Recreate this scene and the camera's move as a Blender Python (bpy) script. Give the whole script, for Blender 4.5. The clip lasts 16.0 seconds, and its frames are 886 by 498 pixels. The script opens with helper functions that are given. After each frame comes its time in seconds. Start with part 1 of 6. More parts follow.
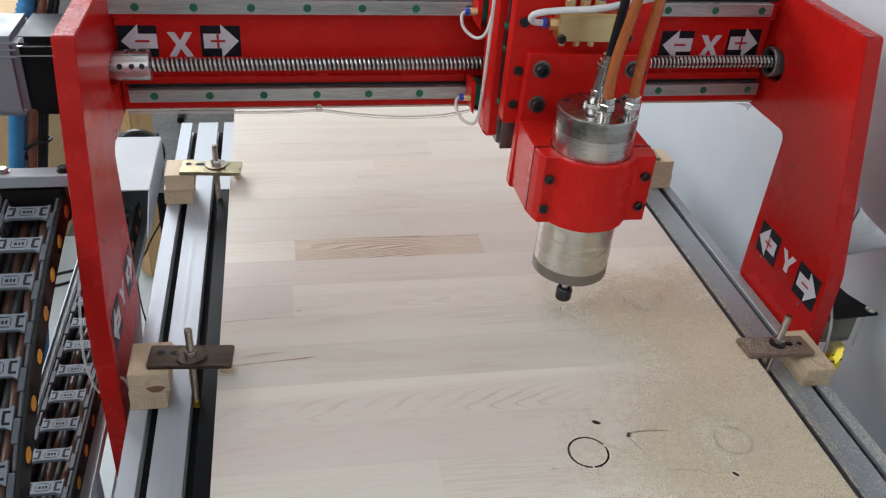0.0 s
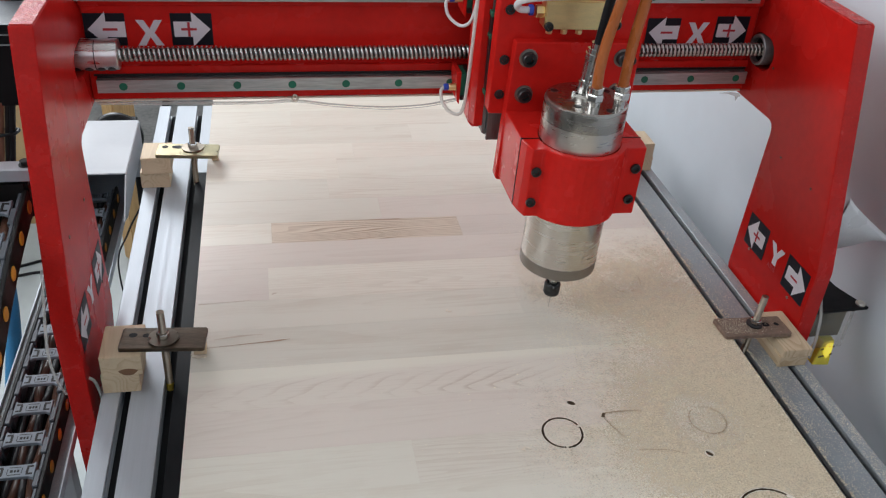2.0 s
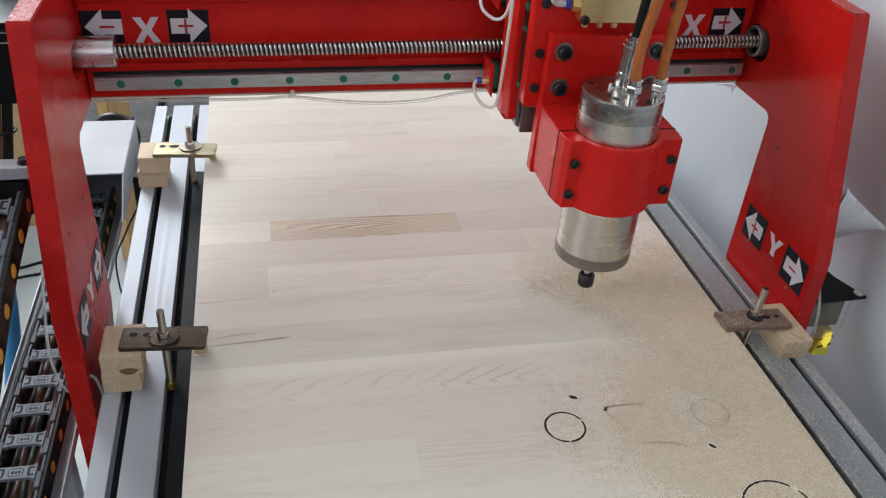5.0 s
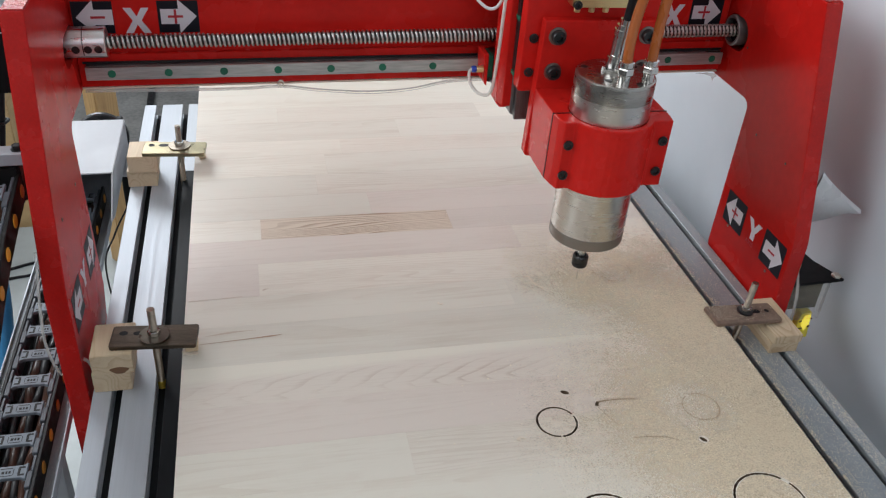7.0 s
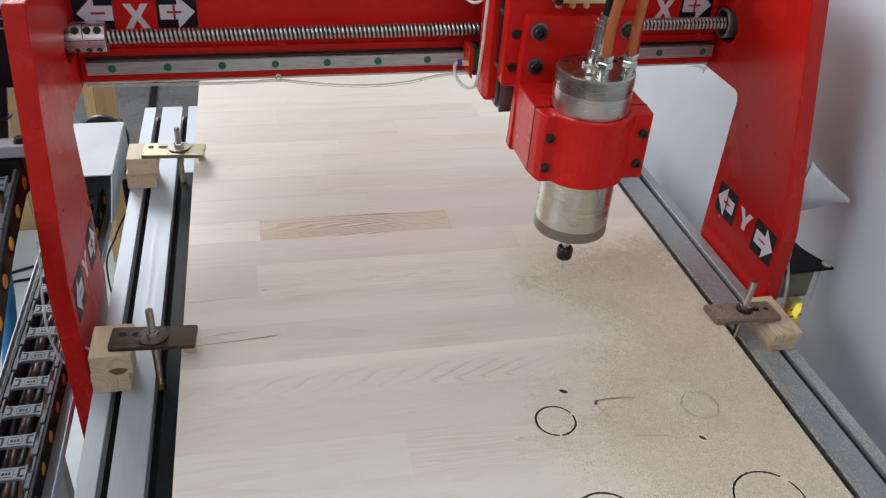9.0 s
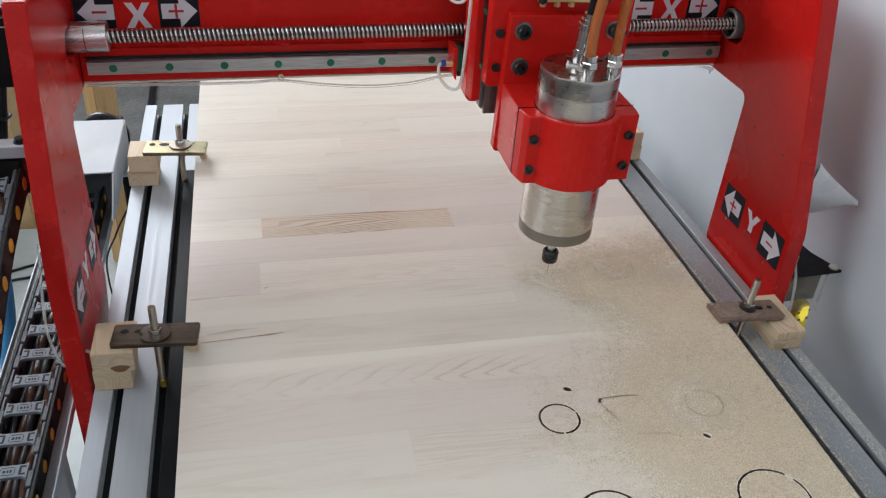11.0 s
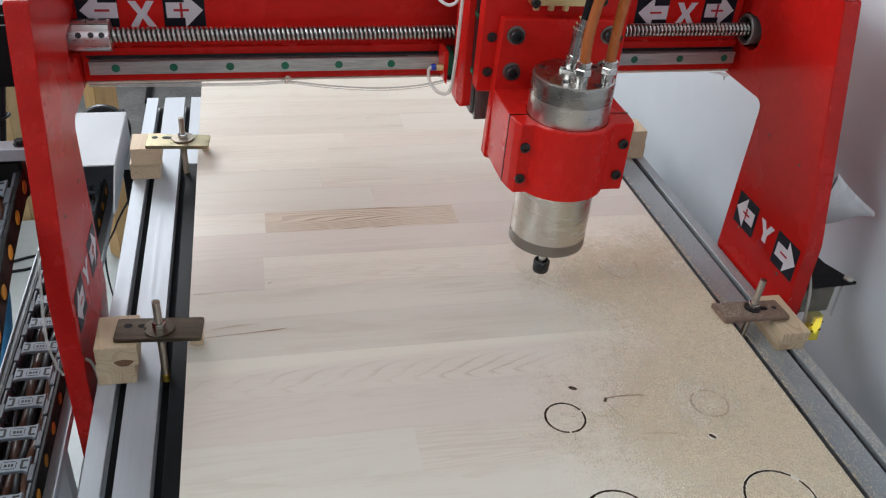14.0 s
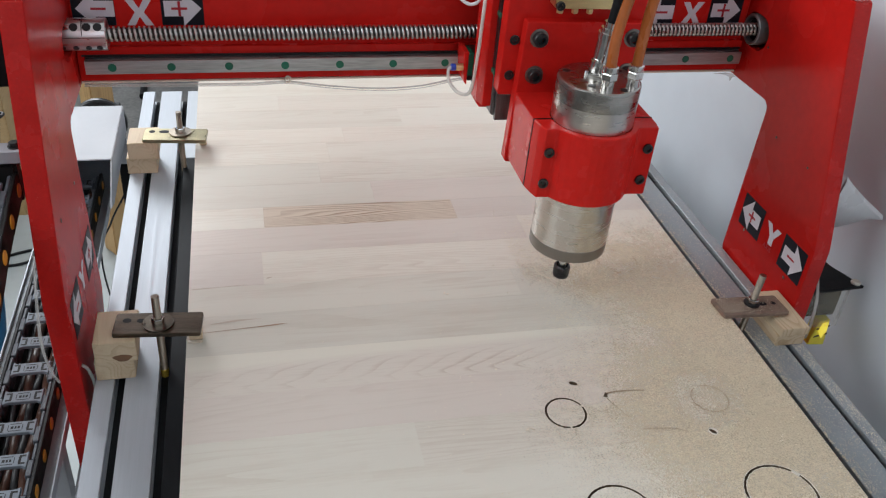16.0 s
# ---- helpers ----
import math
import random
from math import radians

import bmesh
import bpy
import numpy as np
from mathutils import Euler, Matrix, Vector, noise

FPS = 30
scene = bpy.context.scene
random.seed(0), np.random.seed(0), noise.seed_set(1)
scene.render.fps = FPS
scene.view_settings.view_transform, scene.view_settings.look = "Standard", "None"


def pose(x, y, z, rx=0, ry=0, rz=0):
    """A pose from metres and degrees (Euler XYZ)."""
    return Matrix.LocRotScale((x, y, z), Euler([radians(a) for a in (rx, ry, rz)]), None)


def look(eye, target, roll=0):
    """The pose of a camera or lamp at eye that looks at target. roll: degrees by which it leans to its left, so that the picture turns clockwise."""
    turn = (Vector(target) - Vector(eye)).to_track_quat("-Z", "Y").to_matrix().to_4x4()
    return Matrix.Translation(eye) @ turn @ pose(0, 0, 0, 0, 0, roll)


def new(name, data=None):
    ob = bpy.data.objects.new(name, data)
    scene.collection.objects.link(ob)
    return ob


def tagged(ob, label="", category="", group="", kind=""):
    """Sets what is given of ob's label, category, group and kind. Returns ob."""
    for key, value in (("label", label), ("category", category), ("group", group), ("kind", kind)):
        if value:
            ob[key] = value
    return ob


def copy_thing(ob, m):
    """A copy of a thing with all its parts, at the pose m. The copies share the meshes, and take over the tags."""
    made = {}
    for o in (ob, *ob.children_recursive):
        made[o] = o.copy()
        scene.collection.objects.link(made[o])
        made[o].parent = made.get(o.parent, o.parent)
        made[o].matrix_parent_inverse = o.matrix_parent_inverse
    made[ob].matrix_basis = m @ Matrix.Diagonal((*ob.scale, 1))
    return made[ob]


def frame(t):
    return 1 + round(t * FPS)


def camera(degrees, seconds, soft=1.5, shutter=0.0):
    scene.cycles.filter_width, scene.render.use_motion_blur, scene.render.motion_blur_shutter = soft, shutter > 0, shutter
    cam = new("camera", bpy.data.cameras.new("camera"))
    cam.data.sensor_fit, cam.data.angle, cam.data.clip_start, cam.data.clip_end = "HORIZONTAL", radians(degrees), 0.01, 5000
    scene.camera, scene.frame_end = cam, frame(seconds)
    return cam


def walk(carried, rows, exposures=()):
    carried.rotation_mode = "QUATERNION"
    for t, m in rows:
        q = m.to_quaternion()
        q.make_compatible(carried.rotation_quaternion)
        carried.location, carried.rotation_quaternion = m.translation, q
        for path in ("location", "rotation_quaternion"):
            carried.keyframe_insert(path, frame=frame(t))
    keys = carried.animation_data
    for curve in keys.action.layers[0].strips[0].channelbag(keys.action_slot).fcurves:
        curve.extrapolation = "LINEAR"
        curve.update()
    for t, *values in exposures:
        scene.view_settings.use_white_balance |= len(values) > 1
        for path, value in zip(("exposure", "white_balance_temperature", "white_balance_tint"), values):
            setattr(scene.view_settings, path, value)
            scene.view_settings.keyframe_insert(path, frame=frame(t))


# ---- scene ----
cam = camera(54.31, 16.0, soft=1.2)
# seconds, eye x y z, tilt from straight down, yaw, roll
PATH = [
    (0.0, 0.0722, -0.5938, 0.5979, 57.253, -12.355, 4.483),
    (0.5, 0.0793, -0.5979, 0.5970, 56.746, -12.002, 4.374),
    (1.0, 0.0850, -0.5999, 0.5940, 56.714, -12.377, 4.509),
    (1.5, 0.0857, -0.5982, 0.5924, 56.610, -12.602, 4.540),
    (2.0, 0.0908, -0.5965, 0.5902, 56.496, -13.037, 4.653),
    (2.5, 0.0955, -0.5960, 0.5891, 56.384, -13.083, 4.410),
    (3.0, 0.0941, -0.5974, 0.5882, 56.467, -13.414, 4.361),
    (3.5, 0.0930, -0.5981, 0.5879, 56.512, -13.592, 4.371),
    (4.0, 0.0885, -0.5955, 0.5870, 56.442, -13.153, 4.092),
    (6.5, 0.0867, -0.5986, 0.5846, 56.504, -13.906, 4.274),
    (7.0, 0.0867, -0.5989, 0.5833, 56.509, -14.065, 4.192),
    (7.5, 0.0872, -0.5983, 0.5828, 56.495, -14.163, 4.024),
    (8.0, 0.0880, -0.5985, 0.5818, 56.539, -14.170, 3.990),
    (8.5, 0.0888, -0.5985, 0.5818, 56.545, -14.083, 3.898),
    (9.0, 0.0915, -0.6014, 0.5817, 56.622, -13.807, 3.747),
    (11.5, 0.0844, -0.5982, 0.5767, 56.679, -14.049, 4.029),
    (12.0, 0.0820, -0.5949, 0.5767, 56.568, -14.152, 4.226),
    (12.5, 0.0788, -0.5935, 0.5759, 56.489, -14.261, 4.504),
    (13.0, 0.0774, -0.5926, 0.5747, 56.488, -14.419, 4.684),
    (13.5, 0.0760, -0.5924, 0.5755, 56.413, -14.562, 4.853),
    (14.0, 0.0754, -0.5933, 0.5753, 56.415, -14.448, 4.807),
    (14.5, 0.0725, -0.5929, 0.5750, 56.374, -14.617, 5.009),
    (15.0, 0.0738, -0.5911, 0.5735, 56.243, -14.604, 4.994),
    (15.5, 0.0716, -0.5899, 0.5728, 56.169, -14.834, 5.133),
    (16.0, 0.0696, -0.5903, 0.5730, 56.150, -14.966, 5.171),
]
walk(cam, [(t, pose(x, y, z) @ pose(0, 0, 0, 0, 0, yaw) @ pose(0, 0, 0, tilt) @ pose(0, 0, 0, 0, 0, roll))
           for t, x, y, z, tilt, yaw, roll in PATH])
# seconds, gantry travel along y, carriage travel along x, head travel along z
TRAVEL = [
    (0.0, 0.0000, 0.0000, 0.0001),
    (0.5, -0.0073, -0.0003, 0.0031),
    (1.0, -0.0131, -0.0006, 0.0009),
    (1.5, -0.0205, -0.0003, 0.0003),
    (2.0, -0.0265, 0.0056, 0.0000),
    (2.5, -0.0269, 0.0143, -0.0002),
    (3.0, -0.0270, 0.0230, -0.0005),
    (3.5, -0.0269, 0.0294, 0.0022),
    (4.0, -0.0274, 0.0346, -0.0008),
    (6.5, -0.0051, 0.0588, -0.0011),
    (7.0, 0.0009, 0.0587, 0.0025),
    (7.5, 0.0057, 0.0585, -0.0007),
    (8.0, 0.0143, 0.0584, -0.0007),
    (8.5, 0.0212, 0.0575, -0.0006),
    (9.0, 0.0212, 0.0486, -0.0006),
    (11.5, 0.0106, 0.0189, 0.0009),
    (12.0, 0.0106, 0.0124, -0.0009),
    (12.5, 0.0094, 0.0043, -0.0012),
    (13.0, 0.0027, -0.0003, -0.0014),
    (13.5, -0.0053, -0.0008, -0.0015),
    (14.0, -0.0104, -0.0003, 0.0011),
    (14.5, -0.0169, -0.0006, -0.0017),
    (15.0, -0.0251, 0.0023, -0.0021),
    (15.5, -0.0274, 0.0103, -0.0020),
    (16.0, -0.0275, 0.0189, -0.0018),
]

# ---- light ----
FLOOR = -0.80
world = bpy.data.worlds.new("daylight")
scene.world = world
world.use_nodes = True
sky = world.node_tree.nodes.new("ShaderNodeTexSky")
sky.sky_type, sky.sun_disc, sky.sun_elevation, sky.sun_rotation = "NISHITA", False, radians(40), radians(-60)
world.node_tree.links.new(sky.outputs[0], world.node_tree.nodes["Background"].inputs[0])
world.node_tree.nodes["Background"].inputs[1].default_value = 0.12
scene.view_settings.exposure = 0.0


def window_light(name, eye, target, w, h, watts, colour):
    lamp = bpy.data.lights.new(name, "AREA")
    lamp.shape, lamp.size, lamp.size_y, lamp.energy, lamp.color = "RECTANGLE", w, h, watts, colour
    ob = new(name, lamp)
    ob.matrix_world = look(eye, target)
    return ob


window_light("window_light_back", (-1.15, 2.94, 1.60), (0.1, 0.1, 0.0), 1.5, 1.2, 76, (0.93, 0.97, 1.0))
window_light("window_light_left", (-2.34, -0.25, 1.60), (0.2, 0.1, 0.0), 2.1, 1.25, 40, (0.93, 0.97, 1.0))
# the front lamp is added fill from behind the camera, not a known window
window_light("window_light_front", (0.1, -2.42, 1.55), (0.2, 0, 0.0), 1.3, 1.4, 9, (0.97, 0.98, 1.0))


# ---- materials ----
def material(name, base, rough=0.5, metal=0.0, vary=0.12, scale=30.0, stretch=(1, 1, 1), bump=0.0, bump_scale=400.0,
             rough_vary=0.1, tint=0.0, coat=0.0, spec=0.5):
    """Paint, plastic or metal with broad stains, fine grain, uneven gloss and relief; tint varies it from piece to piece."""
    m = bpy.data.materials.new(name)
    m.use_nodes = True
    n, l = m.node_tree.nodes, m.node_tree.links
    b = n["Principled BSDF"]
    b.inputs["Metallic"].default_value = metal
    b.inputs["Coat Weight"].default_value = coat
    b.inputs["Coat Roughness"].default_value = 0.15
    b.inputs["Specular IOR Level"].default_value = spec
    tc = n.new("ShaderNodeTexCoord")
    mp = n.new("ShaderNodeMapping")
    mp.inputs["Scale"].default_value = stretch
    l.new(tc.outputs["Object"], mp.inputs["Vector"])
    broad = n.new("ShaderNodeTexNoise")
    broad.inputs["Scale"].default_value, broad.inputs["Detail"].default_value = scale, 4
    l.new(mp.outputs[0], broad.inputs["Vector"])
    fine = n.new("ShaderNodeTexNoise")
    fine.inputs["Scale"].default_value, fine.inputs["Detail"].default_value = scale * 9, 3
    l.new(mp.outputs[0], fine.inputs["Vector"])
    mix = n.new("ShaderNodeMath")
    mix.operation = "MULTIPLY_ADD"
    mix.inputs[1].default_value = 0.4
    l.new(fine.outputs[0], mix.inputs[0])
    half = n.new("ShaderNodeMath")
    half.operation = "MULTIPLY"
    half.inputs[1].default_value = 0.6
    l.new(broad.outputs[0], half.inputs[0])
    l.new(half.outputs[0], mix.inputs[2])
    ramp = n.new("ShaderNodeMapRange")
    ramp.inputs["From Min"].default_value, ramp.inputs["From Max"].default_value = 0.3, 0.7
    ramp.inputs["To Min"].default_value, ramp.inputs["To Max"].default_value = 1 - vary, 1 + vary
    l.new(mix.outputs[0], ramp.inputs["Value"])
    value = ramp.outputs[0]
    if tint:
        info = n.new("ShaderNodeObjectInfo")
        step = n.new("ShaderNodeMapRange")
        step.inputs["To Min"].default_value, step.inputs["To Max"].default_value = 1 - tint, 1 + tint
        l.new(info.outputs["Random"], step.inputs["Value"])
        both = n.new("ShaderNodeMath")
        both.operation = "MULTIPLY"
        l.new(value, both.inputs[0])
        l.new(step.outputs[0], both.inputs[1])
        value = both.outputs[0]
    col = n.new("ShaderNodeVectorMath")
    col.operation = "SCALE"
    col.inputs[0].default_value = base
    l.new(value, col.inputs["Scale"])
    l.new(col.outputs[0], b.inputs["Base Color"])
    rr = n.new("ShaderNodeMapRange")
    rr.inputs["From Min"].default_value, rr.inputs["From Max"].default_value = 0.3, 0.7
    rr.inputs["To Min"].default_value, rr.inputs["To Max"].default_value = max(0.03, rough - rough_vary), min(1, rough + rough_vary)
    l.new(broad.outputs[0], rr.inputs["Value"])
    l.new(rr.outputs[0], b.inputs["Roughness"])
    if bump:
        relief = n.new("ShaderNodeTexNoise")
        relief.inputs["Scale"].default_value, relief.inputs["Detail"].default_value = bump_scale, 3
        l.new(mp.outputs[0], relief.inputs["Vector"])
        bp = n.new("ShaderNodeBump")
        bp.inputs["Strength"].default_value, bp.inputs["Distance"].default_value = bump, 0.001
        l.new(relief.outputs[0], bp.inputs["Height"])
        l.new(bp.outputs[0], b.inputs["Normal"])
    return m


def timber(name, pale, dark, rings=26.0, contrast=0.5, rough=0.55, axis="X", tint=0.06, streak=1.0, arch=False, straight=False):
    """Sawn wood: long growth rings along an axis, fine pores, pieces that differ."""
    m = bpy.data.materials.new(name)
    m.use_nodes = True
    n, l = m.node_tree.nodes, m.node_tree.links
    b = n["Principled BSDF"]
    b.inputs["Roughness"].default_value = rough
    tc, info, mp = n.new("ShaderNodeTexCoord"), n.new("ShaderNodeObjectInfo"), n.new("ShaderNodeMapping")
    long = {"X": (0.09, 1, 1), "Y": (1, 0.09, 1), "Z": (1, 1, 0.09)}[axis]
    mp.inputs["Scale"].default_value = long
    shift = n.new("ShaderNodeVectorMath")
    shift.operation = "SCALE"
    shift.inputs[0].default_value = (3.1, 7.7, 5.3)
    l.new(info.outputs["Random"], shift.inputs["Scale"])
    add = n.new("ShaderNodeVectorMath")
    l.new(tc.outputs["Object"], add.inputs[0])
    l.new(shift.outputs[0], add.inputs[1])
    l.new(add.outputs[0], mp.inputs["Vector"])
    warp = n.new("ShaderNodeTexNoise")
    warp.inputs["Scale"].default_value, warp.inputs["Detail"].default_value = 14, 2
    l.new(mp.outputs[0], warp.inputs["Vector"])
    wave = n.new("ShaderNodeMath")
    wave.operation = "MULTIPLY"
    wave.inputs[1].default_value = rings
    l.new(warp.outputs[0], wave.inputs[0])
    if straight:
        sep, s1, tot = n.new("ShaderNodeSeparateXYZ"), n.new("ShaderNodeMath"), n.new("ShaderNodeMath")
        l.new(tc.outputs["Object"], sep.inputs[0])
        s1.operation, s1.inputs[1].default_value = "MULTIPLY", rings * 6
        l.new(sep.outputs["Y"], s1.inputs[0])
        tot.operation, tot.inputs[1].default_value = "MULTIPLY_ADD", 34.0
        l.new(warp.outputs[0], tot.inputs[0])
        l.new(s1.outputs[0], tot.inputs[2])
        wave = tot
    if arch:
        sep, sq, k, s1, s2 = n.new("ShaderNodeSeparateXYZ"), n.new("ShaderNodeMath"), n.new("ShaderNodeMath"), n.new("ShaderNodeMath"), n.new("ShaderNodeMath")
        l.new(tc.outputs["Object"], sep.inputs[0])
        sq.operation, sq.inputs[1].default_value = "ADD", -0.0095
        l.new(sep.outputs["Y"], sq.inputs[0])
        k.operation = "ABSOLUTE"
        l.new(sq.outputs[0], k.inputs[0])
        bow = n.new("ShaderNodeMath")
        bow.operation, bow.inputs[1].default_value, bow.inputs[2].default_value = "MULTIPLY_ADD", -1500.0, -46.0
        l.new(k.outputs[0], bow.inputs[0])
        s1.operation = "MULTIPLY"
        l.new(k.outputs[0], s1.inputs[0])
        l.new(bow.outputs[0], s1.inputs[1])
        s2.operation, s2.inputs[1].default_value = "MULTIPLY_ADD", 33.0
        l.new(sep.outputs["X"], s2.inputs[0])
        l.new(s1.outputs[0], s2.inputs[2])
        tot = n.new("ShaderNodeMath")
        tot.operation, tot.inputs[1].default_value = "MULTIPLY_ADD", 7.0
        l.new(warp.outputs[0], tot.inputs[0])
        l.new(s2.outputs[0], tot.inputs[2])
        wave = tot
    saw = n.new("ShaderNodeMath")
    saw.operation = "FRACT"
    l.new(wave.outputs[0], saw.inputs[0])
    ring = n.new("ShaderNodeMapRange")
    ring.interpolation_type = "SMOOTHSTEP"
    ring.inputs["From Min"].default_value, ring.inputs["From Max"].default_value = 0.35, 1.0
    l.new(saw.outputs[0], ring.inputs["Value"])
    pore = n.new("ShaderNodeTexNoise")
    pore.inputs["Scale"].default_value, pore.inputs["Detail"].default_value = 420, 3
    l.new(mp.outputs[0], pore.inputs["Vector"])
    cloud = n.new("ShaderNodeTexNoise")
    cloud.inputs["Scale"].default_value, cloud.inputs["Detail"].default_value = 9, 3
    l.new(add.outputs[0], cloud.inputs["Vector"])
    mask = n.new("ShaderNodeMapRange")
    mask.inputs["From Min"].default_value, mask.inputs["From Max"].default_value = 0.38, 0.66
    l.new(cloud.outputs[0], mask.inputs["Value"])
    if straight:
        mask.inputs["From Min"].default_value = 0.1
    if arch:
        # the figure stands out along the middle of the stave only
        ring.inputs["From Min"].default_value = 0.62
        for axis_name, lo, hi, rest in (("X", 0.03, 0.17, 0.30), ("X", 0.42, 0.29, 0.08), ("Y", 0.0, 0.0075, 0.15), ("Y", 0.046, 0.024, 0.1)):
            fade, both = n.new("ShaderNodeMapRange"), n.new("ShaderNodeMath")
            fade.interpolation_type = "SMOOTHSTEP"
            fade.inputs["From Min"].default_value, fade.inputs["From Max"].default_value, fade.inputs["To Min"].default_value = lo, hi, rest
            l.new(sep.outputs[axis_name], fade.inputs["Value"])
            both.operation = "MULTIPLY"
            l.new(ring.outputs[0], both.inputs[0])
            l.new(fade.outputs[0], both.inputs[1])
            ring = both
        mask.inputs["From Min"].default_value = 0.25
    f1 = n.new("ShaderNodeMath")
    f1.operation = "MULTIPLY"
    l.new(ring.outputs[0], f1.inputs[0])
    l.new(mask.outputs[0], f1.inputs[1])
    f2 = n.new("ShaderNodeMath")
    f2.operation = "MULTIPLY_ADD"
    f2.inputs[1].default_value = contrast
    l.new(f1.outputs[0], f2.inputs[0])
    f3 = n.new("ShaderNodeMath")
    f3.operation = "MULTIPLY_ADD"
    f3.inputs[1].default_value, f3.inputs[2].default_value = 0.5 * streak, -0.25 * streak
    l.new(pore.outputs[0], f3.inputs[0])
    # broad warm and pale bands along the grain
    band, f4 = n.new("ShaderNodeTexNoise"), n.new("ShaderNodeMath")
    band.inputs["Scale"].default_value, band.inputs["Detail"].default_value = 34, 2
    l.new(mp.outputs[0], band.inputs["Vector"])
    f4.operation, f4.inputs[1].default_value = "MULTIPLY_ADD", 0.9 * tint / 0.075
    l.new(band.outputs[0], f4.inputs[0])
    l.new(f3.outputs[0], f4.inputs[2])
    f5 = n.new("ShaderNodeMath")
    f5.operation, f5.inputs[1].default_value = "SUBTRACT", 0.42 * tint / 0.075
    l.new(f4.outputs[0], f5.inputs[0])
    l.new(f5.outputs[0], f2.inputs[2])
    rgb = n.new("ShaderNodeMix")
    rgb.data_type = "RGBA"
    rgb.inputs["A"].default_value, rgb.inputs["B"].default_value = (*pale, 1), (*dark, 1)
    l.new(f2.outputs[0], rgb.inputs["Factor"])
    if arch:
        slope, sap, pale_mix = n.new("ShaderNodeMath"), n.new("ShaderNodeMapRange"), n.new("ShaderNodeMix")
        slope.operation, slope.inputs[1].default_value = "MULTIPLY_ADD", -0.035
        l.new(sep.outputs["X"], slope.inputs[0])
        l.new(sep.outputs["Y"], slope.inputs[2])
        sap.inputs["From Min"].default_value, sap.inputs["From Max"].default_value, sap.inputs["To Max"].default_value = 0.030, 0.040, 0.8
        l.new(slope.outputs[0], sap.inputs["Value"])
        pale_mix.data_type = "RGBA"
        pale_mix.inputs["B"].default_value = (0.80, 0.745, 0.635, 1)
        l.new(sap.outputs[0], pale_mix.inputs["Factor"])
        l.new(rgb.outputs["Result"], pale_mix.inputs["A"])
        rgb = pale_mix
    step = n.new("ShaderNodeMapRange")
    step.inputs["To Min"].default_value, step.inputs["To Max"].default_value = 1 - tint, 1 + tint
    l.new(info.outputs["Random"], step.inputs["Value"])
    col = n.new("ShaderNodeVectorMath")
    col.operation = "SCALE"
    l.new(rgb.outputs["Result"], col.inputs[0])
    l.new(step.outputs[0], col.inputs["Scale"])
    l.new(col.outputs[0], b.inputs["Base Color"])
    bp = n.new("ShaderNodeBump")
    bp.inputs["Strength"].default_value, bp.inputs["Distance"].default_value = 0.15, 0.0005
    l.new(pore.outputs[0], bp.inputs["Height"])
    l.new(bp.outputs[0], b.inputs["Normal"])
    return m


RED = material("red_enamel", (0.60, 0.0165, 0.0125), 0.26, 0, 0.12, 14, bump=0.09, bump_scale=220, rough_vary=0.06, spec=0.14)
RED_PLATE = material("red_plate_enamel", (0.485, 0.0115, 0.009), 0.26, 0, 0.14, 11, bump=0.08, bump_scale=200, rough_vary=0.05, spec=0.07)
RED_ROUGH = material("red_rough_enamel", (0.40, 0.012, 0.009), 0.26, 0, 0.4, 60, bump=1.0, bump_scale=420, rough_vary=0.1, spec=0.08)
ALU = material("brushed_aluminium", (0.46, 0.485, 0.52), 0.58, 0.55, 0.08, 20, (12, 0.15, 12), 0.08, 500, 0.07)
ALU_DUSTY = material("dusty_aluminium", (0.36, 0.385, 0.405), 0.6, 0.5, 0.16, 60, (1, 0.4, 1), 0.15, 600, 0.1)
ALU_CLEAN = material("machined_aluminium", (0.78, 0.78, 0.78), 0.33, 1.0, 0.08, 40, (1, 8, 8), 0.05, 900)
STEEL = material("ground_steel", (0.60, 0.60, 0.58), 0.28, 1.0, 0.12, 16, (0.3, 3, 3), 0.05, 700)
SPINDLE_STEEL = material("brushed_stainless_steel", (0.62, 0.60, 0.555), 0.26, 1.0, 0.09, 26, (1, 1, 9), 0.04, 900, 0.03)
SPINDLE_WORN = material("handled_stainless_steel", (0.40, 0.38, 0.35), 0.27, 1.0, 0.16, 22, (1, 1, 5), 0.05, 900, 0.05)
SPINDLE_RING = material("polished_stainless_ring", (0.60, 0.58, 0.55), 0.30, 1.0, 0.05, 40, (1, 1, 8), 0.03, 900, 0.04)
SPINDLE_DARK = material("dull_stainless_ring", (0.27, 0.25, 0.225), 0.40, 1.0, 0.10, 30, (1, 1, 6), 0.06, 900)
RAIL_STEEL = material("oiled_rail_steel", (0.42, 0.425, 0.42), 0.38, 0.7, 0.4, 12, (0.5, 6, 6), 0.06, 700)
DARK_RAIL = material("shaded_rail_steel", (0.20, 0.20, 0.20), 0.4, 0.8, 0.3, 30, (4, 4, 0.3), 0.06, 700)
ZINC = material("zinc_plated_steel", (0.70, 0.68, 0.60), 0.33, 1.0, 0.25, 90, bump=0.1, bump_scale=500)
GILT = material("yellow_zinc_plate", (0.33, 0.285, 0.175), 0.36, 1.0, 0.28, 60, bump=0.12, bump_scale=500)
RUSTY = material("tarnished_brown_steel", (0.085, 0.062, 0.042), 0.38, 0.7, 0.6, 60, (0.3, 3, 3), bump=0.2, bump_scale=400)
CHROME = material("nickel_plated_brass", (0.62, 0.61, 0.59), 0.20, 1.0, 0.06, 60)
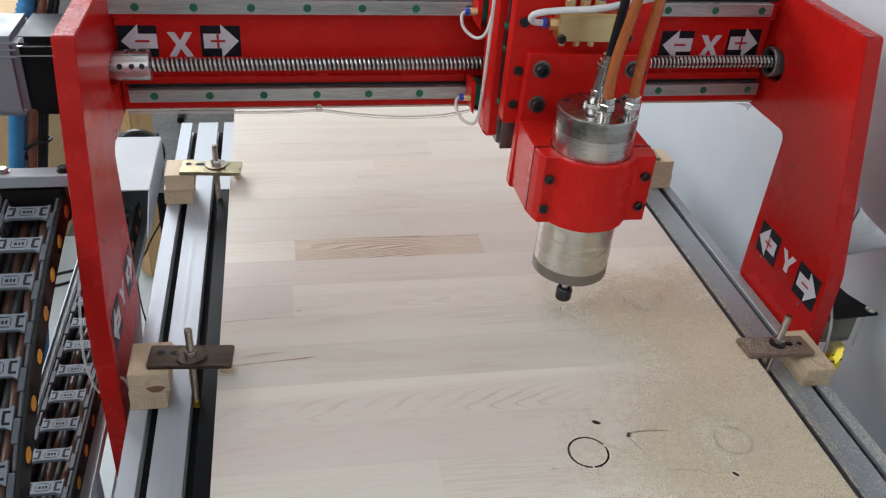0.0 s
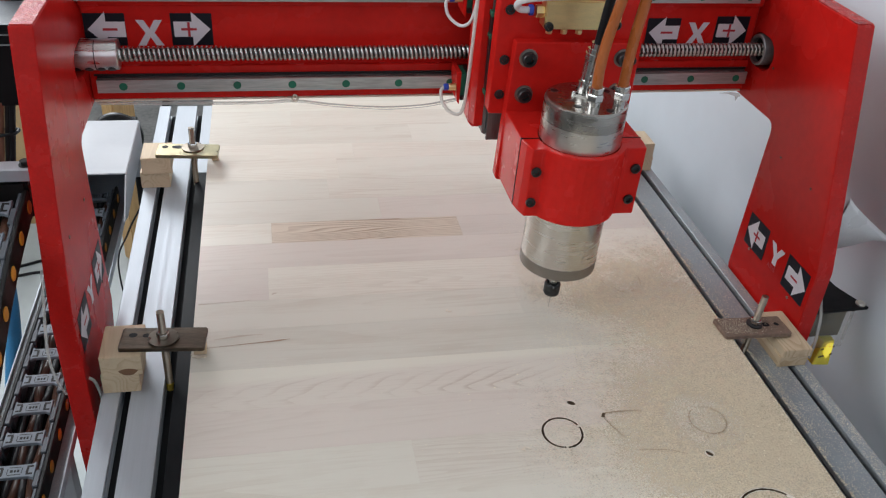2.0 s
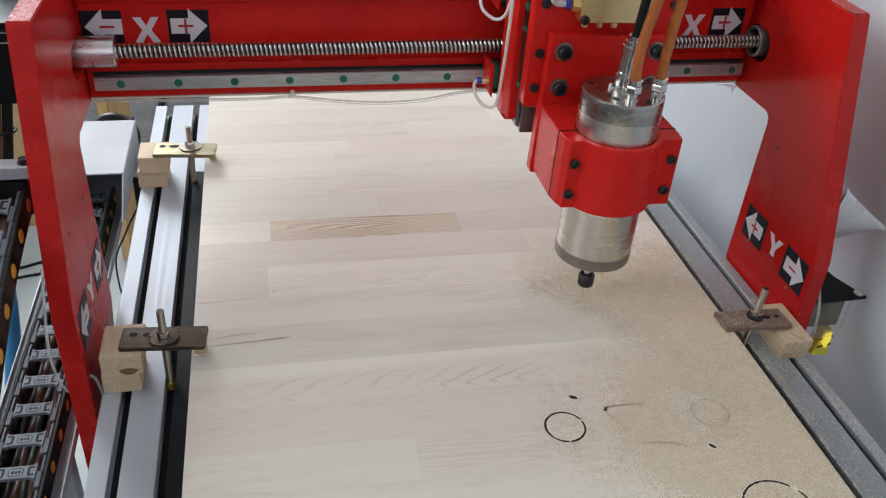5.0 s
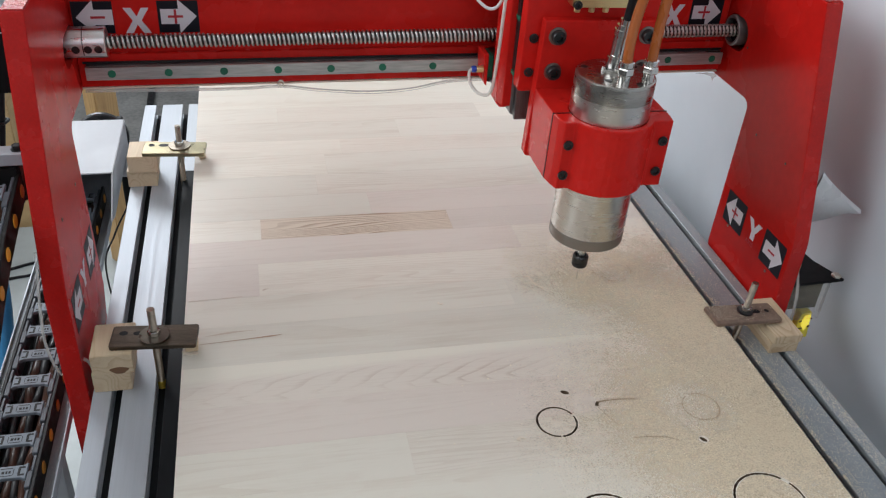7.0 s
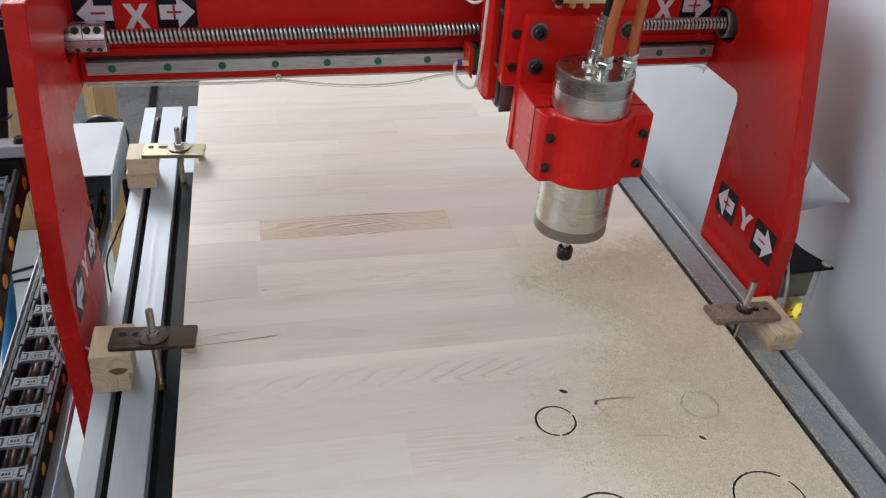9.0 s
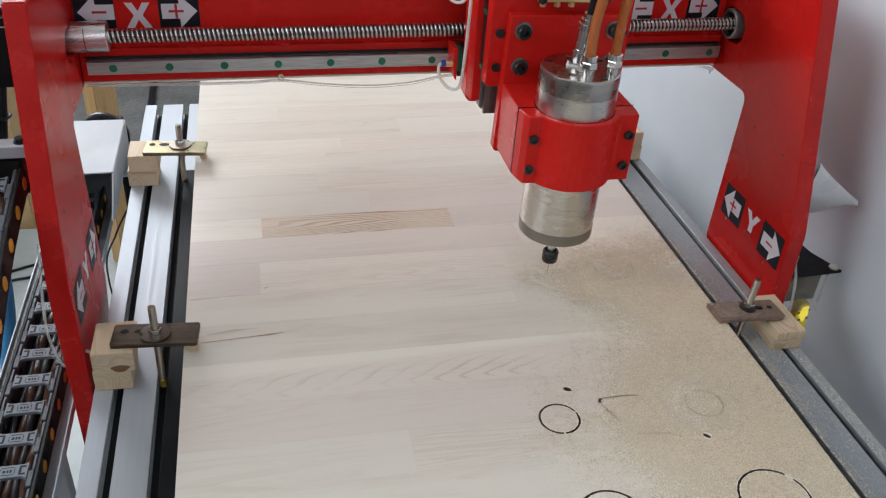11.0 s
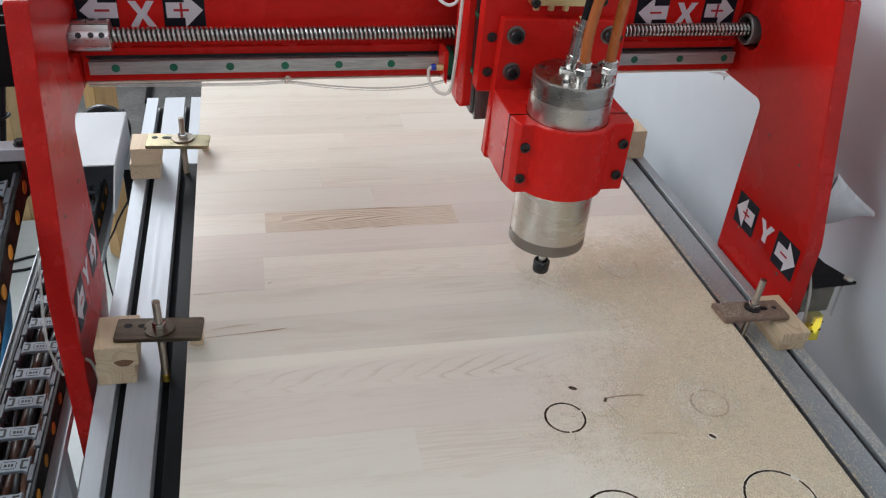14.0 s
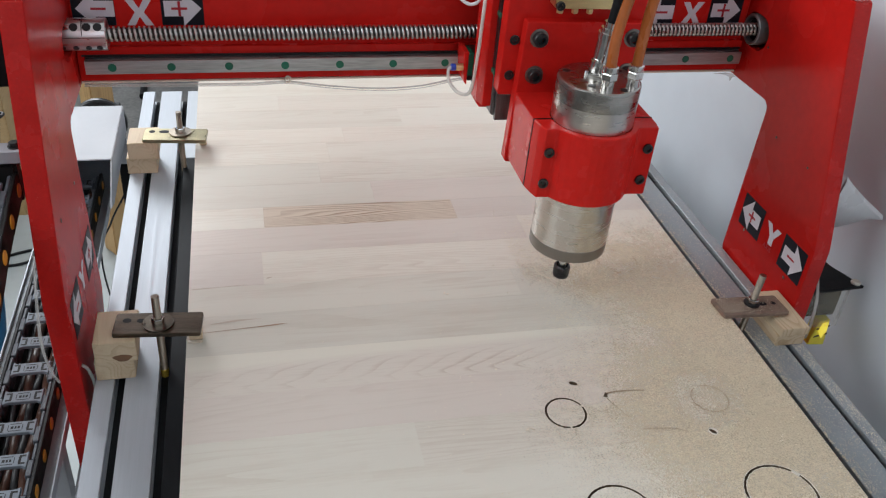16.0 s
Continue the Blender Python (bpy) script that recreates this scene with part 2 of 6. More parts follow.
BRASS = material("machined_brass", (0.80, 0.63, 0.32), 0.42, 1.0, 0.10, 60, (1, 6, 6))
GOLD = material("yellow_brass_nut", (0.95, 0.66, 0.10), 0.22, 0.6, 0.2, 120)
BLACK_STEEL = material("black_oxide_steel", (0.011, 0.011, 0.012), 0.36, 0.0, 0.3, 120)
BLACK = material("black_paint", (0.008, 0.008, 0.009), 0.50, 0, 0.2, 60, spec=0.15)
BLACK_RUBBER = material("black_rubber", (0.009, 0.009, 0.011), 0.5, 0, 0.2, 60, spec=0.25)
CHAIN_GREY = material("grey_nylon", (0.085, 0.094, 0.108), 0.46, 0, 0.2, 60, bump=0.1, tint=0.1, spec=0.3)
CHAIN_BAR = material("pale_grey_nylon", (0.185, 0.21, 0.24), 0.5, 0, 0.16, 60, bump=0.1, tint=0.1, spec=0.25)
GUNMETAL = material("gunmetal_washer", (0.14, 0.122, 0.098), 0.32, 1.0, 0.2, 90, bump=0.1)
DUSTY_STEEL = material("dust_covered_steel", (0.23, 0.155, 0.115), 0.75, 0.25, 0.4, 220, bump=0.5, bump_scale=900)
CHAIN_BLACK = material("black_nylon", (0.010, 0.0095, 0.0095), 0.5, 0, 0.25, 60, tint=0.1, spec=0.22)
PIN = material("amber_plastic", (0.55, 0.22, 0.02), 0.4, 0, 0.15, 90, tint=0.3)
GREEN = material("green_plastic", (0.006, 0.13, 0.075), 0.5, 0, 0.2, 200, tint=0.2)
WHITE_PAINT = material("white_sheet_metal", (0.53, 0.54, 0.565), 0.6, 0, 0.03, 12, bump=0.03)
WALL_WHITE = material("white_wall_paint", (0.65, 0.685, 0.725), 0.45, 0, 0.045, 2.2, bump=0.12, bump_scale=25)
PLASTER = material("plaster", (0.30, 0.30, 0.30), 0.8, 0, 0.06, 2.0, bump=0.1, bump_scale=60)
CEILING = material("ceiling_paint", (0.80, 0.80, 0.78), 0.9, 0, 0.03, 2.0)
CONCRETE = material("grey_floor", (0.135, 0.135, 0.132), 0.7, 0, 0.5, 9, bump=0.2, bump_scale=40)
PALE_FLOOR = material("pale_floor_sheet", (0.40, 0.43, 0.43), 0.5, 0, 0.10, 4.0, bump=0.05, bump_scale=40)
STICKER_BLACK = material("black_vinyl", (0.012, 0.012, 0.018), 0.42, 0, 0.12, 80, spec=0.18)
STICKER_WHITE = material("white_vinyl", (0.70, 0.66, 0.70), 0.4, 0, 0.06, 80)
STICKER_RED = material("red_vinyl", (0.45, 0.02, 0.03), 0.4, 0, 0.06, 80)
TUBE_WHITE = material("milky_tube", (0.78, 0.78, 0.78), 0.25, 0, 0.03, 60)
STUD = material("dull_tan_steel", (0.32, 0.27, 0.215), 0.36, 1.0, 0.25, 90, bump=0.1)
TUBE_BEIGE = material("beige_tube", (0.80, 0.77, 0.71), 0.3, 0, 0.06, 60)
CAP_GREY = material("cast_grey_aluminium", (0.26, 0.275, 0.305), 0.5, 0.2, 0.08, 40, bump=0.05)
TUBE_CLEAR = material("clear_nylon_tube", (0.80, 0.78, 0.74), 0.25, 0, 0.06, 60)
TUBE_CLEAR.node_tree.nodes["Principled BSDF"].inputs["Alpha"].default_value = 0.36
TUBE_WHITE.node_tree.nodes["Principled BSDF"].inputs["Alpha"].default_value = 0.85
TUBE_BEIGE.node_tree.nodes["Principled BSDF"].inputs["Alpha"].default_value = 0.72
SWITCH_BROWN = material("dusty_dark_housing", (0.075, 0.055, 0.022), 0.3, 0.2, 0.8, 45)
TUBE_ORANGE = material("amber_hose", (0.39, 0.105, 0.023), 0.28, 0, 0.14, 70, (1, 1, 0.3))
TUBE_BROWN = material("brown_cable", (0.085, 0.036, 0.022), 0.4, 0, 0.2, 60, tint=0.35)
TUBE_RUST = material("rust_brown_cable", (0.20, 0.085, 0.05), 0.4, 0, 0.2, 60)
TUBE_GREY = material("grey_cable", (0.024, 0.024, 0.026), 0.45, 0, 0.2, 60, tint=0.3)
BLUE = material("blue_plastic", (0.02, 0.06, 0.42), 0.35, 0, 0.1, 60)
BLUE_HOSE = material("blue_hose", (0.05, 0.25, 0.50), 0.4, 0, 0.15, 30)
# deep grooves and holes get a dark brown colour
GROOVE = material("charred_cut", (0.13, 0.08, 0.045), 0.8, 0, 0.35, 300)
GROOVE_FAINT = material("dusty_cut", (0.27, 0.19, 0.12), 0.9, 0, 0.35, 300)
DUST = material("sawdust", (0.84, 0.755, 0.60), 0.9, 0, 0.25, 300)
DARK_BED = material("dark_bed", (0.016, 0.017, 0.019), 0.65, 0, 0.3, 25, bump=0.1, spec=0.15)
PINE_PANEL = timber("pale_glued_pine", (0.76, 0.702, 0.605), (0.58, 0.48, 0.375), 20, 0.26, 0.36, "X", tint=0.075)
PINE_DARK = timber("darker_pine_stave", (0.70, 0.585, 0.46), (0.34, 0.205, 0.125), 22, 0.95, 0.42, "X", tint=0.02, straight=True)
PINE_LINES = timber("fine_lined_pine_stave", (0.757, 0.688, 0.592), (0.50, 0.38, 0.28), 44, 0.24, 0.38, "X", tint=0.05, straight=True)
PINE_FLAME = timber("flamed_pine_stave", (0.725, 0.645, 0.56), (0.40, 0.27, 0.19), 30, 0.50, 0.38, "X", tint=0.02, arch=True)
PINE_PINK = timber("rosy_pine_stave", (0.713, 0.624, 0.547), (0.56, 0.45, 0.37), 22, 0.22, 0.38, "X", tint=0.04)
BLOCK_WOOD = timber("spruce_block", (0.68, 0.535, 0.36), (0.44, 0.28, 0.15), 30, 0.5, 0.55, "Y", tint=0.08)
POST_WOOD = timber("varnished_post", (0.66, 0.42, 0.19), (0.40, 0.22, 0.08), 22, 0.6, 0.5, "Z", tint=0.1)
PLYWOOD = timber("plywood", (0.58, 0.40, 0.20), (0.42, 0.27, 0.12), 16, 0.5, 0.6, "Y", tint=0.08)


def speckle(m, colour, scale, least):
    """Scatters pale specks over a material's own colour."""
    n, l = m.node_tree.nodes, m.node_tree.links
    base = n["Principled BSDF"].inputs["Base Color"]
    tc, dots, cut, mix = n.new("ShaderNodeTexCoord"), n.new("ShaderNodeTexNoise"), n.new("ShaderNodeMapRange"), n.new("ShaderNodeMix")
    dots.inputs["Scale"].default_value, dots.inputs["Detail"].default_value = scale, 1
    l.new(tc.outputs["Object"], dots.inputs["Vector"])
    cut.inputs["From Min"].default_value, cut.inputs["From Max"].default_value = least, least + 0.08
    l.new(dots.outputs[0], cut.inputs["Value"])
    mix.data_type = "RGBA"
    mix.inputs["B"].default_value = (*colour, 1)
    if base.links:
        l.new(base.links[0].from_socket, mix.inputs["A"])
    else:
        mix.inputs["A"].default_value = base.default_value
    l.new(cut.outputs[0], mix.inputs["Factor"])
    l.new(mix.outputs["Result"], base)
    return m


RED_EDGE = speckle(material("red_edge_enamel", (0.50, 0.0135, 0.0105), 0.24, 0, 0.16, 40, bump=0.16, bump_scale=420, rough_vary=0.08, spec=0.3), (0.54, 0.12, 0.10), 420, 0.75)
speckle(RED_ROUGH, (0.60, 0.22, 0.19), 520, 0.64)
speckle(ALU_DUSTY, (0.62, 0.57, 0.50), 700, 0.62)


def clear_plastic():
    m = bpy.data.materials.new("clear_acrylic")
    m.use_nodes = True
    b = m.node_tree.nodes["Principled BSDF"]
    b.inputs["Base Color"].default_value = (0.55, 0.53, 0.46, 1)
    b.inputs["Roughness"].default_value = 0.08
    b.inputs["Alpha"].default_value = 0.16
    return m


ACRYLIC = clear_plastic()
YELLOW = material("yellow_plastic", (1.0, 0.86, 0.10), 0.15, 0.0, 0.15, 60)
# emission added to keep the yellow patch bright under the shelf
YELLOW_GLOW = material("lit_yellow_indicator", (1.0, 0.85, 0.1), 0.2, 0, 0.3, 150)
YELLOW_GLOW.node_tree.nodes["Principled BSDF"].inputs["Emission Color"].default_value = (1.0, 0.80, 0.08, 1)
YELLOW_GLOW.node_tree.nodes["Principled BSDF"].inputs["Emission Strength"].default_value = 0.55
FROSTED = material("frosted_white_plastic", (0.72, 0.73, 0.74), 0.35, 0, 0.06, 20)
PALE_STRIP = timber("pale_lath", (0.80, 0.70, 0.58), (0.62, 0.48, 0.34), 20, 0.4, 0.5, "X")
# darker material for the valleys of the thread, for stronger contrast
THREAD_ROOT = material("oily_thread_root", (0.05, 0.048, 0.045), 0.35, 0.6, 0.2, 200)
DARK_STRIP = material("black_anodised_strip", (0.010, 0.011, 0.013), 0.55, 0.0, 0.3, 25, (1, 0.2, 1), spec=0.15)


DEEP_CUTS = [(0.5070, -0.1680, 0.0318), (0.3570, -0.1660, 0.0290), (0.3488, -0.0470, 0.0190), (0.4803, -0.0895, 0.0), (0.3692, -0.0093, 0.0)]


def dust_film():
    """A thin veil of sawdust: thick round the cuts, thinning out in grains, open over the cuts themselves."""
    m = bpy.data.materials.new("sawdust_veil")
    m.use_nodes = True
    n, l = m.node_tree.nodes, m.node_tree.links
    b = n["Principled BSDF"]
    b.inputs["Roughness"].default_value = 0.95
    tc = n.new("ShaderNodeTexCoord")

    def calc(operation, a, c, d=None):
        q = n.new("ShaderNodeMath")
        q.operation = operation
        for k, v in enumerate((a, c, d)):
            if v is None:
                continue
            if isinstance(v, (int, float)):
                q.inputs[k].default_value = v
            else:
                l.new(v, q.inputs[k])
        return q.outputs[0]

    def ramp(value, f0, f1, t0=0.0, t1=1.0):
        f = n.new("ShaderNodeMapRange")
        f.interpolation_type = "SMOOTHSTEP"
        for key, v in (("From Min", f0), ("From Max", f1), ("To Min", t0), ("To Max", t1)):
            f.inputs[key].default_value = v
        l.new(value, f.inputs["Value"])
        return f.outputs[0]

    def distance(x, y):
        d = n.new("ShaderNodeVectorMath")
        d.operation, d.inputs[1].default_value = "DISTANCE", (x, y, 0)
        l.new(tc.outputs["Object"], d.inputs[0])
        return d.outputs["Value"]

    def noise_of(scale, detail):
        q = n.new("ShaderNodeTexNoise")
        q.inputs["Scale"].default_value, q.inputs["Detail"].default_value = scale, detail
        l.new(tc.outputs["Object"], q.inputs["Vector"])
        return q.outputs[0]

    grain, lump, drift = noise_of(620, 2), noise_of(130, 3), noise_of(16, 3)
    total = None
    for x, y, r, k in ((0.53, -0.07, 0.26, 0.85), (0.56, 0.08, 0.21, 0.8), (0.49, 0.165, 0.15, 0.72), (0.51, -0.24, 0.28, 0.8), (0.57, 0.2, 0.16, 0.5), (0.41, -0.06, 0.17, 0.42), (0.395, 0.175, 0.05, 0.40)):
        f = ramp(distance(x, y), r, r * 0.12, 0.0, k)
        total = f if total is None else calc("MAXIMUM", total, f)
    # blown clear round two shallow circles
    for x, y, r, k in ((0.4975, -0.048, 0.050, 0.68), (0.494, 0.188, 0.032, 0.85), (0.385, -0.030, 0.020, 0.6)):
        total = calc("MULTIPLY", total, ramp(distance(x, y), r * 0.55, r, k, 1.0))
    thick = calc("ADD", calc("MULTIPLY_ADD", drift, 0.45, calc("MULTIPLY_ADD", lump, 0.35, calc("MULTIPLY", grain, 0.75))), total)
    alpha = calc("MULTIPLY", ramp(thick, 0.90, 1.75, 0.0, 0.70), ramp(total, 0.0, 0.14))
    for x, y, r in DEEP_CUTS:
        gap = calc("ABSOLUTE", calc("SUBTRACT", distance(x, y), r), None)
        alpha = calc("MULTIPLY", alpha, ramp(gap, 0.0014 if r else 0.0042, 0.0024 if r else 0.0052))
    l.new(alpha, b.inputs["Alpha"])
    rgb = n.new("ShaderNodeMix")
    rgb.data_type = "RGBA"
    rgb.inputs["A"].default_value, rgb.inputs["B"].default_value = (0.72, 0.565, 0.375, 1), (0.90, 0.765, 0.56, 1)
    l.new(ramp(grain, 0.25, 0.75), rgb.inputs["Factor"])
    l.new(rgb.outputs["Result"], b.inputs["Base Color"])
    bp = n.new("ShaderNodeBump")
    bp.inputs["Strength"].default_value, bp.inputs["Distance"].default_value = 0.6, 0.0008
    l.new(calc("ADD", grain, lump), bp.inputs["Height"])
    l.new(bp.outputs[0], b.inputs["Normal"])
    return m


DUST_VEIL = dust_film()


# ---- shapes ----
def box(bm, x0, x1, y0, y1, z0, z1):
    return bmesh.ops.create_cube(bm, size=1, matrix=Matrix.LocRotScale(
        ((x0 + x1) / 2, (y0 + y1) / 2, (z0 + z1) / 2), None, (x1 - x0, y1 - y0, z1 - z0)))["verts"]


def bevel(bm, width, segments=1, angle=30):
    edges = [e for e in bm.edges if len(e.link_faces) == 2 and e.calc_face_angle(0) > radians(angle)]
    bmesh.ops.bevel(bm, geom=edges, offset=width, segments=segments, affect="EDGES", clamp_overlap=True)
    return bm


def block(x0, x1, y0, y1, z0, z1, soft=0.001, segments=1):
    bm = bmesh.new()
    box(bm, x0, x1, y0, y1, z0, z1)
    return bevel(bm, soft, segments) if soft else bm


def lathe(bm, profile, m=None, seg=32, cap=True):
    """Turns (radius, height) pairs about z, then moves them by m."""
    m = m or Matrix()
    rings = []
    for r, h in profile:
        rings.append([bm.verts.new(m @ Vector((r * math.cos(2 * math.pi * i / seg), r * math.sin(2 * math.pi * i / seg), h)))
                      for i in range(seg)])
    for a, b in zip(rings, rings[1:]):
        for i in range(seg):
            f = bm.faces.new((a[i], a[(i + 1) % seg], b[(i + 1) % seg], b[i]))
            f.smooth = True
    for k in range(1, len(profile) - 1):
        u = Vector(profile[k]) - Vector(profile[k - 1])
        v = Vector(profile[k + 1]) - Vector(profile[k])
        if u.length and v.length and u.angle(v) > 0.35:
            for i in range(seg):
                bm.edges.get((rings[k][i], rings[k][(i + 1) % seg])).smooth = False
    if cap:
        for ring in (rings[0], rings[-1]):
            for i in range(seg):
                bm.edges.get((ring[i], ring[(i + 1) % seg])).smooth = False
        bm.faces.new(rings[0][::-1])
        bm.faces.new(rings[-1])
    return bm


def toward(p0, p1):
    """The matrix that takes the z axis from p0 to p1."""
    d = Vector(p1) - Vector(p0)
    return Matrix.Translation(p0) @ d.to_track_quat("Z", "Y").to_matrix().to_4x4(), d.length


def rod(bm, p0, p1, r, seg=20, soft=0.0):
    m, n = toward(p0, p1)
    s = min(soft, r * 0.5)
    return lathe(bm, [(r - s, 0), (r, s), (r, n - s), (r - s, n)] if s else [(r, 0), (r, n)], m, seg)


def prism(bm, points, axis, a, b):
    """A flat outline, in the other two axes' order, drawn out along an axis from a to b."""
    put = {"x": lambda u, v, w: (w, u, v), "y": lambda u, v, w: (u, w, v), "z": lambda u, v, w: (u, v, w)}[axis]
    lo = [bm.verts.new(put(u, v, a)) for u, v in points]
    hi = [bm.verts.new(put(u, v, b)) for u, v in points]
    faces = [bm.faces.new(lo), bm.faces.new(hi[::-1])]
    for i in range(len(points)):
        j = (i + 1) % len(points)
        faces.append(bm.faces.new((lo[i], hi[i], hi[j], lo[j])))
    bmesh.ops.recalc_face_normals(bm, faces=faces)
    return bm


def rounded(points, radii, steps=5):
    """The outline with its corners rounded."""
    out = []
    for i, p in enumerate(points):
        r = radii[i] if isinstance(radii, (list, tuple)) else radii
        p = Vector(p)
        a, b = Vector(points[i - 1]) - p, Vector(points[(i + 1) % len(points)]) - p
        if r <= 0:
            out.append(tuple(p))
            continue
        r = min(r, a.length * 0.49, b.length * 0.49)
        a, b = p + a.normalized() * r, p + b.normalized() * r
        for k in range(steps + 1):
            t = k / steps
            out.append(tuple((1 - t) ** 2 * a + 2 * t * (1 - t) * p + t * t * b))
    return out


def spline(points, steps=8):
    pts = [Vector(p) for p in points]
    pts = [2 * pts[0] - pts[1]] + pts + [2 * pts[-1] - pts[-2]]
    out = []
    for i in range(1, len(pts) - 2):
        for k in range(steps):
            t = k / steps
            a, b, c, d = pts[i - 1:i + 3]
            out.append(0.5 * (2 * b + (c - a) * t + (2 * a - 5 * b + 4 * c - d) * t * t + (3 * b - a - 3 * c + d) * t ** 3))
    return out + [pts[-2]]


def hose(bm, points, r, seg=10, steps=8, ribs=0.0, pitch=0.005):
    """A tube swept along a smooth line; ribs makes it corrugated."""
    line = spline(points, steps)
    if ribs:                      # even steps, one rib to each pitch
        even, run = [line[0]], 0.0
        for a, b in zip(line, line[1:]):
            run += (b - a).length
            if run >= pitch / 2:
                even.append(b)
                run = 0.0
        line = even
    up = Vector((0.31, 0.2, 0.93)).normalized()
    rings = []
    for i, p in enumerate(line):
        d = (line[min(i + 1, len(line) - 1)] - line[max(i - 1, 0)]).normalized()
        side = d.cross(up)
        side = side.normalized() if side.length > 1e-4 else Vector((1, 0, 0))
        n = side.cross(d)
        q = r + (ribs if i % 2 else 0)
        rings.append([bm.verts.new(p + q * (math.cos(2 * math.pi * k / seg) * side + math.sin(2 * math.pi * k / seg) * n)) for k in range(seg)])
    for a, b in zip(rings, rings[1:]):
        for k in range(seg):
            bm.faces.new((a[k], a[(k + 1) % seg], b[(k + 1) % seg], b[k])).smooth = True
    bm.faces.new(rings[0][::-1])
    bm.faces.new(rings[-1])
    return bm


def mesh_of(name, bm, mat):
    me = bpy.data.meshes.new(name)
    bm.to_mesh(me)
    bm.free()
    me.materials.append(mat)
    return me


def part(name, bm, mat, parent=None, label=""):
    ob = new(name, mesh_of(name, bm, mat))
    if parent:
        ob.parent = parent
    return tagged(ob, label)


def thing(name, label, category, group="", kind=""):
    return tagged(new(name), label, category, group, kind)


def single(name, bm, mat, label, category, group="", kind=""):
    return tagged(new(name, mesh_of(name, bm, mat)), label, category, group, kind)


def structure(name, bm, mat, label, category=""):
    return tagged(new(name, mesh_of(name, bm, mat)), label, category or name.split("_")[0], "", "structure")


def again(ob, parent, m, name=None):
    """Another part on the same mesh, under a parent."""
    o = new(name or ob.name.split(".")[0], ob.data)
    o.parent, o.matrix_basis = parent, m
    return o


def socket_screw(parent, name, at, direction, r, h, mat=None, washer=0.0):
    """A socket head cap screw with its hollow hexagon; at is the seat, direction points out of it."""
    m, _ = toward(at, Vector(at) + Vector(direction))
    bm = bmesh.new()
    prof = [(r * 0.9, 0), (r, r * 0.06), (r, h * 0.85), (r * 0.9, h), (r * 0.56, h), (r * 0.52, h * 0.45)]
    lathe(bm, prof, m, 18, cap=False)
    bm.faces.new([bm.verts.new(m @ Vector((r * 0.53 * math.cos(a * 1.0472), r * 0.53 * math.sin(a * 1.0472), h * 0.46))) for a in range(6)])
    ob = part(name, bm, mat or BLACK_STEEL, parent)
    if washer:
        bm = bmesh.new()
        lathe(bm, [(washer, 0), (washer, 0.0012), (r * 0.8, 0.0016)], m, 24, cap=False)
        part("washer", bm, SPINDLE_DARK, ob)
    return ob


def hexnut(bm, m, r, h):
    """A chamfered hexagon nut along z of m."""
    lo, up = [], []
    for k, (rr, z) in enumerate(((r * 0.93, 0), (r, h * 0.15), (r, h * 0.85), (r * 0.93, h))):
        lo.append([bm.verts.new(m @ Vector((rr * math.cos(a * math.pi / 3), rr * math.sin(a * math.pi / 3), z))) for a in range(6)])
    for a, b in zip(lo, lo[1:]):
        for i in range(6):
            bm.faces.new((a[i], a[(i + 1) % 6], b[(i + 1) % 6], b[i]))
    bm.faces.new(lo[0][::-1])
    bm.faces.new(lo[-1])
    return bm


def threaded(bm, p0, p1, r, pitch, depth, seg=14, per=4, root=False):
    """A rod with a helical thread; root gives the thread's floor the second material."""
    m, n = toward(p0, p1)
    rows = int(n / pitch * per)
    rings = []
    for j in range(rows + 1):
        z = n * j / rows
        ring = []
        for i in range(seg):
            ph = (z / pitch - i / seg) % 1.0
            q = r - depth * (0.0 if ph < 0.5 else 1.0) * (1 if 0 < j < rows else 0.5)
            ring.append(bm.verts.new(m @ Vector((q * math.cos(2 * math.pi * i / seg), q * math.sin(2 * math.pi * i / seg), z))))
        rings.append(ring)
    for j, (a, b) in enumerate(zip(rings, rings[1:])):
        for i in range(seg):
            f = bm.faces.new((a[i], a[(i + 1) % seg], b[(i + 1) % seg], b[i]))
            f.smooth = True
            if root and ((j + 0.5) * n / rows / pitch - (i + 0.5) / seg) % 1.0 > 0.5:
                f.material_index = 1
    bm.faces.new(rings[0][::-1])
    bm.faces.new(rings[-1])
    return bm


# ---- room ----
def room():
    xl, xr, yf, yb, zc = -2.4, 0.79, -2.5, 3.0, 2.6
    structure("floor", block(xl, xr, yf, yb, FLOOR - 0.1, FLOOR, 0), CONCRETE, "grey dusty concrete workshop floor")
    structure("ceiling", block(xl, xr, yf, yb, zc, zc + 0.1, 0), CEILING, "plain white ceiling")
    structure("wall_east", block(xr, xr + 0.12, yf, yb, FLOOR, zc, 0), WALL_WHITE, "smooth white painted wall close beside the machine")
    # walls out of view; the south opening is added for the front fill
    for name, horizontal, at, lo, hi, a, b in (("wall_west", False, xl, yf, yb, -1.35, 0.85), ("wall_north", True, yb, xl, xr, -2.15, -0.15),
                                               ("wall_south", True, yf - 0.12, xl, xr, -0.60, 0.78)):
        bm = bmesh.new()
        for u0, u1, z0, z1 in ((lo, a, FLOOR, zc), (b, hi, FLOOR, zc), (a, b, FLOOR, 0.8), (a, b, 2.3, zc)):
            if horizontal:
                box(bm, u0, u1, at, at + 0.12, z0, z1)
            else:
                box(bm, at - 0.12, at, u0, u1, z0, z1)
        structure(name, bm, PLASTER, "plain plastered workshop wall with a window opening")


room()

# ---- machine bed ----
ZB = -0.032                      # top of the slotted profiles
Y0, Y1 = -0.56, 0.776


